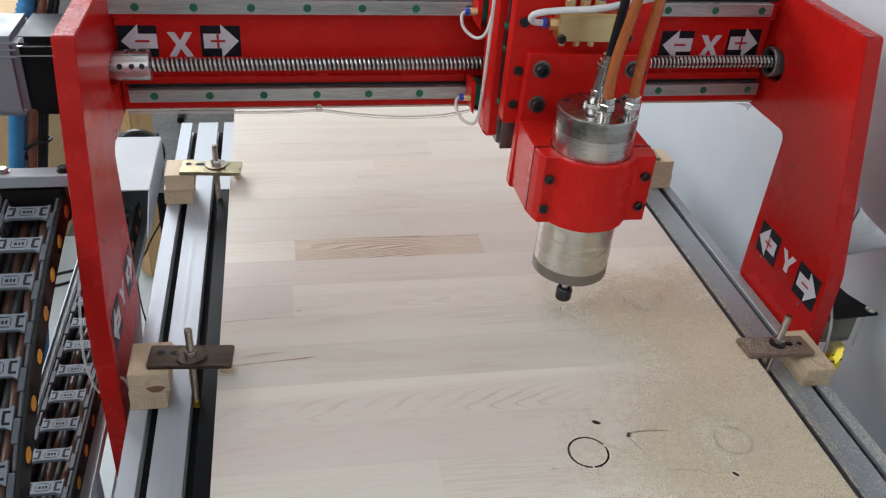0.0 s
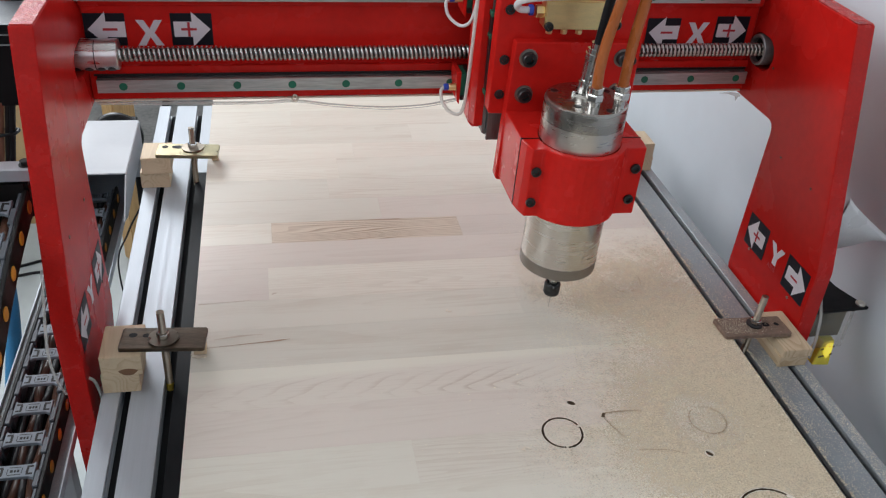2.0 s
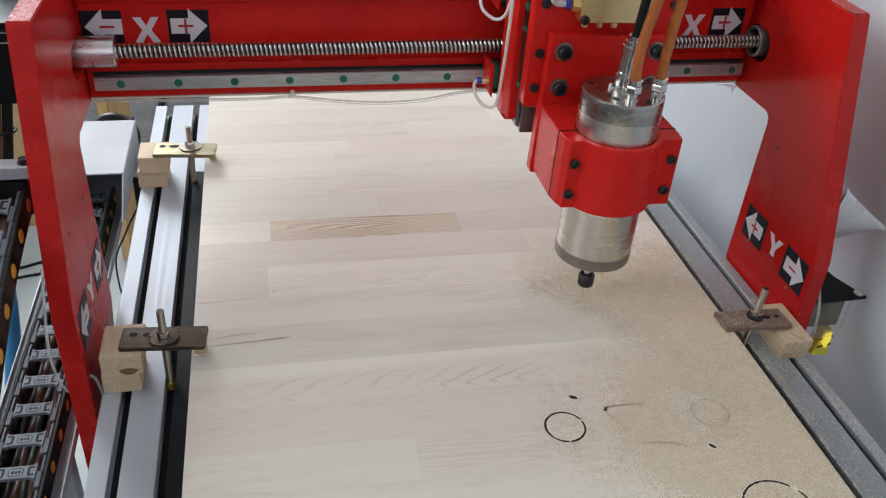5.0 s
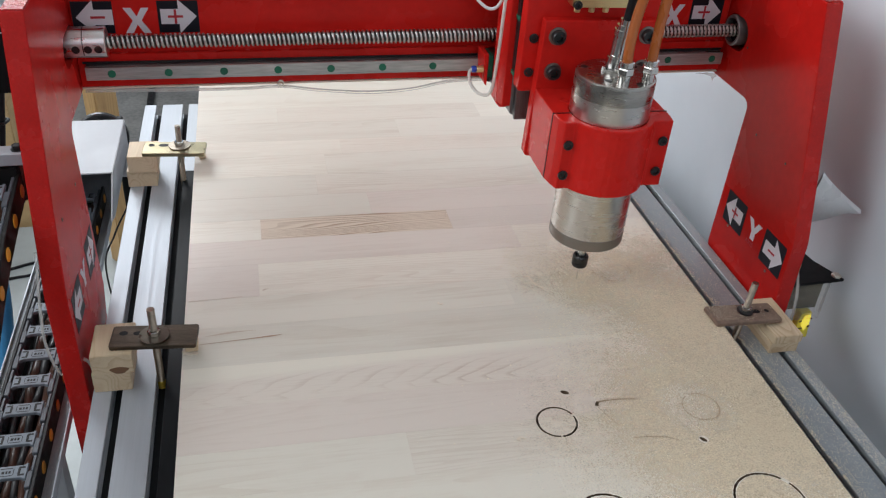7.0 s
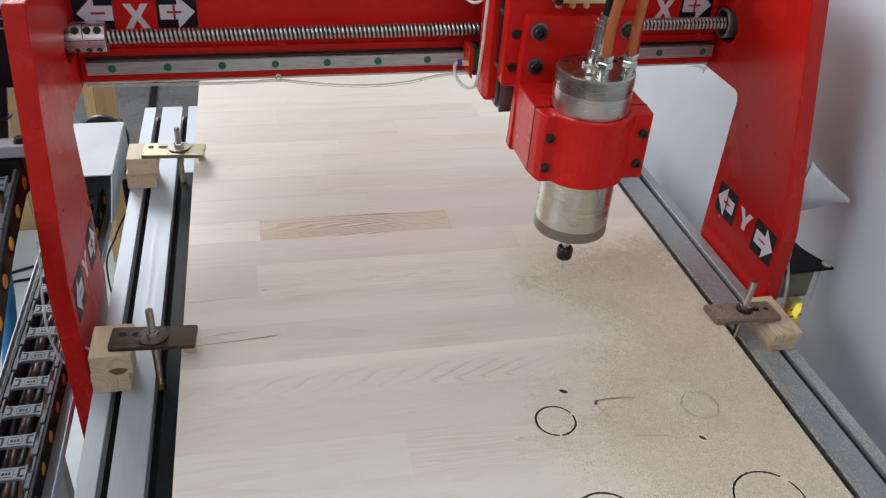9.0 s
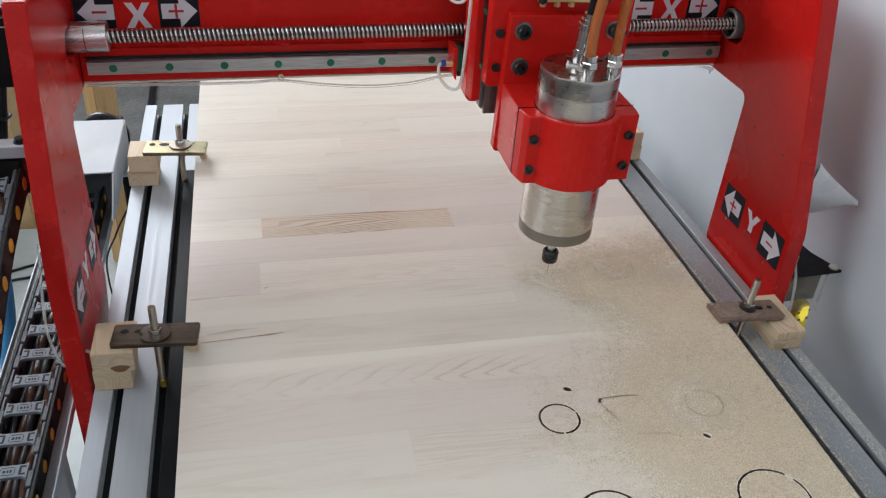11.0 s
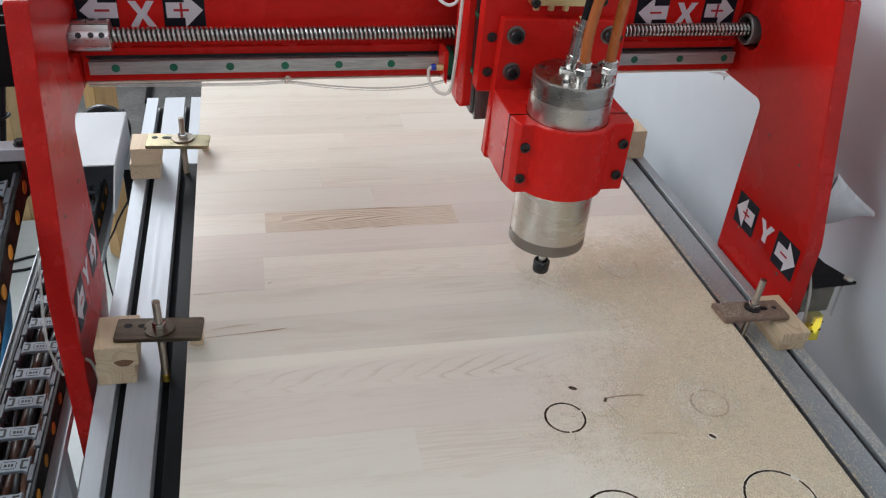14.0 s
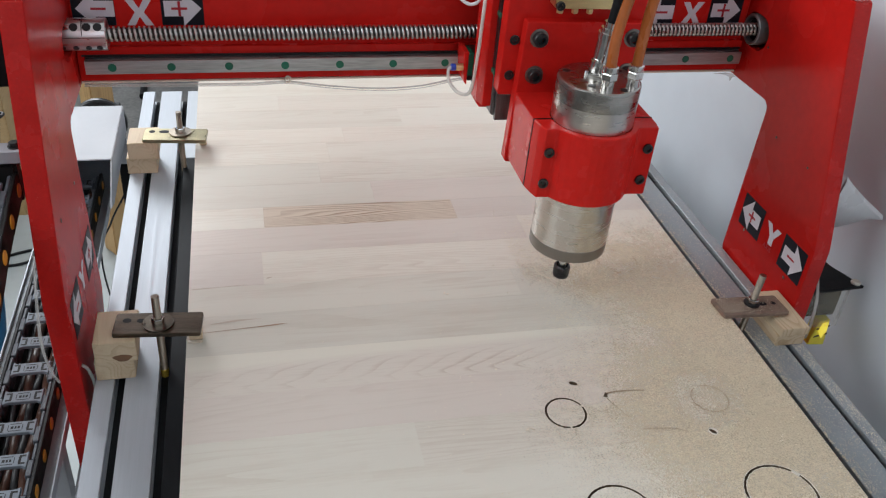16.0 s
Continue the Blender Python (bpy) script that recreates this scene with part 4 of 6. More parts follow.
def y_label(dz):
    """Two black squares with arrows and the letter between them."""
    def square(c, w, h):
        return [(c[0] - w / 2, c[1] - h / 2), (c[0] + w / 2, c[1] - h / 2), (c[0] + w / 2, c[1] + h / 2), (c[0] - w / 2, c[1] + h / 2)]
    a, b = (0.2392, 0.0378 + dz), (0.1462, 0.0370 + dz)
    yield square(a, 0.0468, 0.0428), STICKER_BLACK, "sticker", 0
    yield arrow((a[0] + 0.002, a[1]), 0.0405, 0), STICKER_WHITE, "arrow", 1
    yield square((a[0] - 0.001, a[1]), 0.015, 0.0026), STICKER_RED, "plus_sign", 2
    yield square((a[0] - 0.001, a[1]), 0.0026, 0.015), STICKER_RED, "plus_sign", 3
    w, h, cx, cz = 0.030, 0.026, 0.192, 0.0400 + dz
    yield [(cx - w / 2 + w * u, cz - h / 2 + h * v) for u, v in ((0.36, 0), (0.64, 0), (0.64, 0.4), (1, 1), (0.7, 1), (0.5, 0.63), (0.3, 1), (0, 1), (0.36, 0.4))], STICKER_WHITE, "letter_y", 0
    yield square(b, 0.0462, 0.0428), STICKER_BLACK, "sticker", 0
    yield arrow((b[0] - 0.002, b[1]), 0.0405, math.pi), STICKER_WHITE, "arrow", 1
    yield square((b[0] + 0.002, b[1]), 0.014, 0.0026), STICKER_RED, "minus_sign", 2


sticker(plate_r, "x", XR, -1, y_label(-0.003))
sticker(plate_l, "x", XL, 1, y_label(0.0))


def axis_word(parent, x, y, z, out):
    cu = bpy.data.curves.new("axis_word", "FONT")
    cu.body, cu.size, cu.align_x, cu.align_y = "AXIS", 0.0085, "CENTER", "CENTER"
    tmp = bpy.data.objects.new("axis_word", cu)
    me = bpy.data.meshes.new_from_object(tmp)
    bpy.data.objects.remove(tmp)
    me.materials.append(STICKER_RED)
    ob = new("axis_word", me)
    ob.parent = parent
    ob.matrix_basis = pose(x + out * 0.0005, y, z, 90, 0, 90 * out)
    return ob


axis_word(plate_r, XR, 0.1945, 0.0185, -1)
axis_word(plate_l, XL, 0.1945, 0.0215, 1)
for parent, x, d, y, z in ((plate_r, XR, -1, 0.2467, 0.0107), (plate_r, XR, -1, 0.1497, 0.0064), (plate_l, XL, 1, 0.156, 0.1304), (plate_l, XL, 1, 0.236, 0.1238), (plate_l, XL, 1, 0.247, 0.0137)):
    bm = bmesh.new()
    lathe(bm, [(0.0019, 0), (0.0019, 0.0004), (0.001, 0.0006)], toward((x, y, z), (x + d, y, z))[0], 12)
    part("screw_tip", bm, RUSTY if d > 0 else STUD, parent)

YB = 0.3648                       # front of the beam
bm = bmesh.new()
box(bm, XL, XR, YB, 0.46, 0.1774, 0.322)
bevel(bm, 0.002)
beam = part("beam", bm, RED, gantry, "red enamelled cross beam")
for z0, z1, nm in ((0.1784, 0.2162, "lower_seat"), (0.2827, 0.3205, "upper_seat")):
    part(nm, block(XL + 0.0005, XR - 0.0005, YB - 0.0055, YB + 0.002, z0, z1, 0.0008), RED, beam, "red raised rail seat")
# added strip that draws the pale line along the beam's lower edge
part("lower_lip", block(XL + 0.0005, XR - 0.0005, YB - 0.0045, YB + 0.02, 0.1750, 0.1773, 0.0006), PALE_STRIP, beam, "thin pale strip along the beam's lower edge")


def linear_rail(z, shift, name):
    """A ground steel rail with its waisted sides and plugged screw holes."""
    y0, y1 = YB - 0.017, YB - 0.0056
    half = 0.0078
    prof = [(y1, -half), (y1 - 0.004, -half), (y1 - 0.006, -half + 0.0016), (y0 + 0.004, -half + 0.0016), (y0 + 0.002, -half), (y0, -half + 0.0006),
            (y0, half - 0.0006), (y0 + 0.002, half), (y0 + 0.004, half - 0.0016), (y1 - 0.006, half - 0.0016), (y1 - 0.004, half), (y1, half)]
    bm = bmesh.new()
    prism(bm, [(u, z + v) for u, v in prof], "x", -0.0915 + shift, 0.6695 + shift)
    rail = part(name, bm, RAIL_STEEL, gantry, "ground steel linear rail")
    first = None
    for i in range(13):
        x = -0.0645 + shift + 0.06 * i
        if first is None:
            bm = bmesh.new()
            lathe(bm, [(0.0044, 0), (0.0044, 0.0004), (0.003, 0.0005)], pose(0, 0, 0, 90), 18)
            first = part("hole_plug", bm, GREEN, rail, "green plastic hole plug")
            first.location = (x, y0, z)
        else:
            again(first, rail, pose(x, y0, z))
    # upward faces take the darker, shaded steel; a bright strip paints the highlight
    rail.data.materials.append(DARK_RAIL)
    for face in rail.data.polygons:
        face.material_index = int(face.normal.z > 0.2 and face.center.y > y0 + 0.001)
    part("wiped_line", block(-0.0910 + shift, 0.6690 + shift, y1 - 0.0062, y1 - 0.0052, z + half - 0.0012, z + half - 0.0004, 0), STEEL, rail)
    part("rail_backing", block(-0.095, 0.672, YB - 0.0070, YB - 0.0056, z + 0.0080, z + 0.0104, 0.0003), BLACK_STEEL, rail, "thin dark strip")
    return rail


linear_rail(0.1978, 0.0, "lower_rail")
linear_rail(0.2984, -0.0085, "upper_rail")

screw = part("ball_screw", threaded(bmesh.new(), (-0.075, 0, 0), (0.6785, 0, 0), 0.0079, 0.005, 0.0019, 20, 8, True), STEEL, gantry, "polished steel ball screw")
screw.data.materials.append(THREAD_ROOT)
screw.location = (0, SY, SZ)


def coupler():
    """A split clamp coupler: a row of large screws, a row of small holes 80 degrees below it, and its slits."""
    bm = bmesh.new()
    lathe(bm, [(0.0155, -0.114), (0.0164, -0.1132), (0.0164, -0.0645), (0.0156, -0.0637), (0.0085, -0.0637)], pose(0, 0, 0, 0, 90), 48)
    ob = part("shaft_coupler", bm, ALU_CLEAN, gantry, "split aluminium shaft coupler")
    ob.location = (0, SY, SZ)
    out = lambda a: Vector((0, -math.cos(a), math.sin(a)))
    for a, r, name in ((0.0, 0.0042, "clamp_screw"), (radians(-80), 0.0030, "screw_hole")):
        for x in (-0.1065, -0.0937, -0.0815, -0.0710):
            b2 = bmesh.new()
            rod(b2, Vector((x, 0, 0)) + out(a) * 0.012, Vector((x, 0, 0)) + out(a) * (0.0166 if r < 0.003 else 0.0169), r, 16)
            part(name, b2, BLACK_STEEL, ob)
    b2 = bmesh.new()
    ring = [(0.01648 * math.cos(t), 0.01648 * math.sin(t)) for t in [radians(d) for d in range(-30, 131, 10)]]
    for (u0, v0), (u1, v1) in zip(ring, ring[1:]):
        b2.faces.new([b2.verts.new((x, -u, v)) for x, u, v in ((-0.0868, u0, v0), (-0.0858, u0, v0), (-0.0858, u1, v1), (-0.0868, u1, v1))])
    part("cross_slit", b2, BLACK_STEEL, ob)
    b2 = bmesh.new()
    p, q = out(radians(-37)) * 0.01648, out(radians(-39.5)) * 0.01648
    b2.faces.new([b2.verts.new(Vector((x, 0, 0)) + w) for x, w in ((-0.109, p), (-0.0645, p), (-0.0645, q), (-0.109, q))])
    part("clamp_slit", b2, BLACK_STEEL, ob)
    return ob


coupler_ob = coupler()
bm = bmesh.new()
lathe(bm, [(0.0150, 0.008), (0.0150, 0.0005), (0.0175, 0), (0.0188, 0.0012), (0.0188, 0.015)], toward((XR - 0.003, SY, SZ), (XR + 1, SY, SZ))[0], 40, cap=False)
part("bearing_housing", bm, material("dull_grey_steel", (0.27, 0.27, 0.275), 0.42, 0.6, 0.2, 60), gantry, "dull grey steel bearing ring")
bm = bmesh.new()
lathe(bm, [(0.0085, 0), (0.0149, 0.0005), (0.0149, 0.006)], toward((XR + 0.0035, SY, SZ), (XR + 1, SY, SZ))[0], 32)
part("bearing_seal", bm, BLACK, gantry)
part("bearing_cap", block(XR + 0.0202, XR + 0.0242, SY - 0.045, SY + 0.03, SZ - 0.03, SZ + 0.03, 0.001), BLACK, gantry, "black plate behind the bearing")


def x_label(x, drop=0.0, sink_left=0.0):
    """Minus arrow, letter and plus arrow; drop lowers the whole label, sink_left the minus arrow."""
    for pts, mat, name, layer in (
            ([(x - 0.0225, 0.2377), (x + 0.0195, 0.2377), (x + 0.0195, 0.2732), (x - 0.0225, 0.2732)], STICKER_BLACK, "sticker", 0),
            (arrow((x + 0.0, 0.2557), 0.038, math.pi), STICKER_WHITE, "arrow", 1),
            ([(x - 0.004, 0.2544), (x + 0.011, 0.2544), (x + 0.011, 0.2570), (x - 0.004, 0.2570)], STICKER_RED, "minus_sign", 2),
            (glyph_x((x + 0.0435, 0.2517), 0.027, 0.028), STICKER_WHITE, "letter_x", 0),
            ([(x + 0.0655, 0.2377), (x + 0.1085, 0.2377), (x + 0.1085, 0.2732), (x + 0.0655, 0.2732)], STICKER_BLACK, "sticker", 0),
            (arrow((x + 0.0875, 0.2557), 0.038, 0), STICKER_WHITE, "arrow", 1),
            ([(x + 0.076, 0.2544), (x + 0.092, 0.2544), (x + 0.092, 0.2570), (x + 0.076, 0.2570)], STICKER_RED, "plus_sign", 2),
            ([(x + 0.0827, 0.2477), (x + 0.0853, 0.2477), (x + 0.0853, 0.2637), (x + 0.0827, 0.2637)], STICKER_RED, "plus_sign", 3)):
        low = drop + (sink_left if max(u for u, v in pts) < x + 0.02 else 0.0)
        yield [(u, v - low) for u, v in pts], mat, name, layer


sticker(beam, "y", YB, -1, x_label(-0.0755))
sticker(beam, "y", YB, -1, x_label(0.5558, 0.0032, 0.0022))


def axis_motor():
    x1 = XL - 0.0205
    y0, y1, z0, z1 = 0.302, 0.386, 0.196, 0.280
    body = part("motor_body", block(-0.184, x1, y0, y1, z0, z1, 0.006, 2), BLACK, gantry, "black stepper motor body")
    for zz in (0.262, 0.272):
        part("lamination_line", block(-0.1838, x1 - 0.001, y0 - 0.0006, y0 + 0.001, zz, zz + 0.0012, 0), ALU_CLEAN, body)
    # grey-blue sheet paints the reflection on top of the black motor
    part("motor_top", block(-0.1838, x1 - 0.001, y0 + 0.006, y1 - 0.006, z1, z1 + 0.0008, 0), material("worn_steel", (0.065, 0.072, 0.082), 0.5, 0.0, 0.4, 40, spec=0.3), body)
    part("motor_cap", block(-0.228, -0.1843, y0 - 0.001, y1 + 0.001, z0 - 0.001, z1 + 0.001, 0.007, 2), CAP_GREY, gantry, "silver aluminium motor end cap")
    for zz in (0.2605, 0.2675, 0.2745):
        part("cap_rib", block(-0.2275, -0.1850, y0 - 0.0018, y0 - 0.0008, zz, zz + 0.0025, 0.0004), CAP_GREY, gantry)


axis_motor()


def right_bracket():
    """Outboard limit switch shelf in black and clear acrylic, with a white gusset."""
    x0 = XR + 0.0205
    shelf = part("switch_shelf", bevel(prism(bmesh.new(), [(x0, 0.126), (0.7725, 0.1295), (0.756, 0.172), (0.752, 0.215), (x0, 0.215)], "z", -0.004, 0.0), 0.0006), BLACK, gantry, "black acrylic shelf")
    bm = bmesh.new()
    lathe(bm, [(0.006, 0), (0.006, 0.0015), (0.004, 0.003)], pose(0.765, 0.136, 0.0002), 20)
    part("shelf_screw", bm, ZINC, shelf)
    part("clear_cover", block(x0 + 0.004, 0.757, 0.131, 0.1325, -0.060, -0.005, 0.0003), ACRYLIC, gantry, "clear acrylic cover")
    part("cover_edge", block(0.7565, 0.759, 0.1327, 0.136, -0.052, -0.005, 0.0006), ACRYLIC, gantry, "clear acrylic cover side")
    part("switch_body", block(x0 + 0.001, 0.7555, 0.139, 0.2, -0.050, -0.0045, 0.002), SWITCH_BROWN, gantry, "dark switch housing")
    prisma = part("yellow_switch", bevel(prism(bmesh.new(), [(0.7345, -0.0535), (0.7485, -0.0515), (0.7530, -0.0925), (0.7290, -0.0900)], "y", 0.1335, 0.150), 0.0012), YELLOW, gantry, "bright yellow glossy plastic switch")
    part("indicator", bevel(prism(bmesh.new(), [(0.7385, -0.0560), (0.7470, -0.0545), (0.7485, -0.0680), (0.7440, -0.0800), (0.7365, -0.0690)], "y", 0.1322, 0.1333), 0.0003), YELLOW_GLOW, prisma, "bright glowing yellow patch")
    for z in (-0.0640, -0.0760):
        part("dark_band", bevel(prism(bmesh.new(), [(0.7335, z), (0.7505, z + 0.004), (0.7508, z + 0.0015), (0.7335, z - 0.0025)], "y", 0.1330, 0.1334), 0.0001), SWITCH_BROWN, prisma)
    bm = bmesh.new()
    lathe(bm, [(0.006, 0), (0.006, 0.016), (0.004, 0.022)], pose(0.712, 0.146, 0.0), 14)
    part("push_fitting", bm, BRASS, gantry)
    bm = bmesh.new()
    lathe(bm, [(0.005, 0), (0.005, 0.006)], pose(0.712, 0.146, 0.0225), 14)
    part("fitting_collar", bm, BLUE, gantry)
    bm = bmesh.new()
    n, prev = 12, None
    for i in range(n + 1):
        u = i / n
        top = Vector((0.696 + 0.078 * u, 0.132 + 0.012 * u, 0.145 - 0.062 * u ** 0.9))
        low = Vector((0.696 + 0.070 * u, 0.146 + 0.006 * u, 0.074 + 0.0085 * u ** 2.2))
        cur = [bm.verts.new(top), bm.verts.new(top + Vector((0.003, 0.005, 0.003))), bm.verts.new(low + Vector((0, 0.004, 0))), bm.verts.new(low)]
        if prev:
            for a in range(4):
                bm.faces.new((prev[a], prev[(a + 1) % 4], cur[(a + 1) % 4], cur[a])).smooth = a in (1, 3)
        prev = cur
    part("plastic_gusset", bm, FROSTED, gantry, "flared frosted white plastic guard")
    bm = bmesh.new()
    hose(bm, [(0.70, 0.125, 0.02), (0.7, 0.115, 0.0), (0.702, 0.112, -0.03), (0.705, 0.115, -0.06)], 0.0018, 8)
    part("thin_tube", bm, TUBE_CLEAR, gantry)


right_bracket()


def left_fittings():
    part("chain_bracket", block(-0.235, XL - 0.0205, 0.180, 0.198, 0.177, 0.19, 0.001), ALU, gantry, "square aluminium bar holding the cable chain")
    part("chain_end", block(-0.1935, -0.1345, 0.1820, 0.2000, 0.134, 0.1768, 0.003, 2), CHAIN_BLACK, gantry, "black plastic end piece of the cable chain")
    for x in (-0.187, -0.1335):
        bm = bmesh.new()
        lathe(bm, [(0.006, 0), (0.006, 0.001)], pose(x, 0.189, 0.19), 18)
        hexnut(bm, pose(x, 0.189, 0.191), 0.0048, 0.004)
        part("bracket_nut", bm, CHROME if x < -0.15 else BLACK_STEEL, gantry)
    bm = bmesh.new()
    hose(bm, [(-0.1215, 0.125, 0.115), (-0.1215, 0.105, 0.083), (-0.1215, 0.092, 0.059), (-0.1215, 0.0875, 0.035), (-0.1205, 0.095, 0.002), (-0.119, 0.104, -0.018)], 0.0014, 8)
    part("grease_tube", bm, TUBE_CLEAR, gantry, "milky plastic grease tube")
    bm = bmesh.new()
    hose(bm, [(-0.1, 0.120, -0.013), (-0.0955, 0.120, -0.018), (-0.0925, 0.120, -0.032), (-0.0915, 0.119, -0.050), (-0.093, 0.114, -0.064), (-0.0955, 0.112, -0.072)], 0.0017, 8)
    part("grease_tube", bm, TUBE_CLEAR, gantry, "milky plastic grease tube")
    bm = bmesh.new()
    rod(bm, (-0.0955, 0.112, -0.072), (-0.0960, 0.108, -0.080), 0.0026, 12, 0.0004)
    part("blue_collar", bm, BLUE, gantry)
    for i, (x, y, mat, r) in enumerate(((-0.2395, 0.42, BLUE_HOSE, 0.0088), (-0.2300, 0.43, TUBE_GREY, 0.0022), (-0.2230, 0.42, TUBE_RUST, 0.0058), (-0.2145, 0.425, TUBE_GREY, 0.0032), (-0.2080, 0.42, BLACK_RUBBER, 0.0034))):
        bm = bmesh.new()
        low = [(-0.335, y - 0.03, FLOOR + 0.03), (-0.318, y - 0.02, -0.55), (-0.292, y - 0.01, -0.33), (-0.269, y, -0.2), (-0.258, y, -0.1), (x - 0.0175, y, 0.02)] if i == 0 else [(x - 0.0155, y, 0.03)]
        pts = low + [(x - 0.0060, y, 0.08), (x, y, 0.112), (x + 0.0062, y, 0.145), (x + 0.013, y, 0.18), (x + 0.026, y + 0.004, 0.23), (x + 0.042, y + 0.01, 0.285), (x + 0.07, y + 0.04, 0.36)]
        hose(bm, pts, r, 14, 120 if i == 0 else 8, 0.0020 if i == 0 else 0.0, 0.0046)
        part("cable" if i else "corrugated_hose", bm, mat, gantry, "blue corrugated hose" if i == 0 else "")
    bm = bmesh.new()
    hose(bm, [(-0.231, 0.414, 0.104), (-0.218, 0.412, 0.112), (-0.206, 0.414, 0.112), (-0.205, 0.432, 0.110), (-0.232, 0.434, 0.106), (-0.2325, 0.414, 0.09)], 0.002, 6)
    part("cable_tie", bm, BLACK_RUBBER, gantry)


left_fittings()
for dy, dz, r, sag in ((0.0, 0.0, 0.0009, 1.0), (0.0025, -0.0002, 0.0009, 1.1), (-0.002, -0.0008, 0.0006, 1.12)):
    bm = bmesh.new()
    hose(bm, [(-0.096, 0.3548 + dy, 0.1760 + dz), (0.02, 0.3548 + dy, 0.1740 + dz), (0.08, 0.3548 + dy, 0.1737 + dz), (0.118, 0.3548 + dy, 0.1750 + dz), (0.165, 0.3548 + dy, 0.1757 + dz - 0.0065 * sag),
              (0.22, 0.3548 + dy, 0.1757 + dz - 0.0105 * sag), (0.27, 0.3548 + dy, 0.1757 + dz - 0.0085 * sag), (0.315, 0.3548 + dy, 0.1747 + dz), (0.36, 0.3558 + dy, 0.1762 + dz), (0.41, 0.3568 + dy, 0.1757 + dz)], r, 8)
    part("grease_tube", bm, TUBE_CLEAR, gantry, "milky plastic grease tube under the beam")
bm = bmesh.new()
hose(bm, [(0.118 + 0.0030 * math.cos(a), 0.3518, 0.1795 + 0.0036 * math.sin(a)) for a in [i * math.pi / 4 for i in range(9)]], 0.0011, 8, 4)
part("tube_clip", bm, ZINC, gantry, "small wire clip")

# ---- carriage ----
carriage = thing("x_carriage", "red carriage plate riding on the gantry rails", "carriage")
bm = bmesh.new()
prism(bm, [(0.3010, 0.174), (0.306, 0.168), (0.468, 0.165), (0.470, 0.172), (0.470, 0.45), (0.3010, 0.45)], "y", 0.291, 0.315)
bevel(bm, 0.0012)
part("carriage_plate", bm, RED, carriage, "thick red enamelled plate")
part("side_lip", bevel(prism(bmesh.new(), [(0.3010, 0.2906), (0.3041, 0.2765), (0.3050, 0.2760), (0.3138, 0.2760), (0.3138, 0.2906)], "z", 0.1765, 0.45), 0.0006), RED, carriage, "narrow red edge strip")
for x in (0.3175, 0.442):
    bm = bmesh.new()
    prism(bm, [(x, 0.2905), (x, 0.283), (x + 0.0018, 0.281), (x + 0.0018, 0.275), (x, 0.273), (x, 0.268), (x + 0.015, 0.268), (x + 0.015, 0.273), (x + 0.0132, 0.275), (x + 0.0132, 0.281), (x + 0.015, 0.283), (x + 0.015, 0.2905)], "z", 0.163, 0.45)
    rail = part("z_rail", bm, DARK_RAIL, carriage, "vertical steel linear rail")
    part("rail_cover", block(x - 0.0040, x - 0.0004, 0.2745, 0.2902, 0.168, 0.45, 0.0005), DARK_RAIL, rail)
    part("bearing_block", block(x - 0.0062, x + 0.0175, 0.2668, 0.2890, 0.222, 0.302, 0.0008), BLACK_STEEL, carriage)
    for z in (0.2165, 0.2790, 0.3025, 0.3660):
        part("end_seal", block(x - 0.0070, x + 0.0185, 0.2664, 0.2862, z, z + 0.0052, 0.0005), GREEN, rail, "green bearing end seal")
for z in (0.1978, 0.2984):
    part("slide_block", block(0.3022, 0.35, 0.3160, 0.352, z - 0.013, z + 0.020, 0.001), BLACK_STEEL, carriage, "dark steel slide block")
    part("slide_seal", block(0.2960, 0.3020, 0.320, 0.345, z - 0.009, z + 0.022, 0.0005), GREEN, carriage, "dull green end seal")
    part("end_cap", bevel(prism(bmesh.new(), [(0.2900, z + 0.025), (0.2926, z - 0.011), (0.2955, z - 0.014), (0.2958, z + 0.025)], "y", 0.317, 0.350), 0.0006), RED, carriage, "red slide end cap")
    bm = bmesh.new()
    rod(bm, (0.2985, 0.3198, z - 0.0065), (0.2985, 0.3180, z - 0.0065), 0.0030, 14, 0.0004)
    part("lip_screw", bm, BLACK_STEEL, carriage)
    bm = bmesh.new()
    rod(bm, (0.2905, 0.3185, z + 0.007), (0.2820, 0.3185, z + 0.007), 0.0040, 12, 0.0005)
    part("brass_fitting", bm, BRASS, carriage, "small brass grease fitting")
    bm = bmesh.new()
    rod(bm, (0.2820, 0.3185, z + 0.007), (0.2765, 0.3185, z + 0.007), 0.0039, 14, 0.0006)
    part("blue_collar", bm, BLUE, carriage)
bm = bmesh.new()
hose(bm, [(0.2770, 0.3185, 0.2048), (0.2735, 0.317, 0.201), (0.2745, 0.310, 0.190), (0.2825, 0.298, 0.1830), (0.2915, 0.284, 0.191), (0.2935, 0.276, 0.23), (0.2945, 0.272, 0.28), (0.296, 0.272, 0.33), (0.30, 0.28, 0.40)], 0.0019, 10)
part("grease_tube", bm, TUBE_BEIGE, carriage, "milky plastic grease tube")
bm = bmesh.new()
hose(bm, [(0.2770, 0.3185, 0.3054), (0.2725, 0.316, 0.301), (0.2750, 0.309, 0.289), (0.2870, 0.298, 0.2825), (0.2965, 0.292, 0.293), (0.301, 0.288, 0.33), (0.304, 0.288, 0.40)], 0.0018, 10)
part("grease_tube", bm, TUBE_WHITE, carriage)

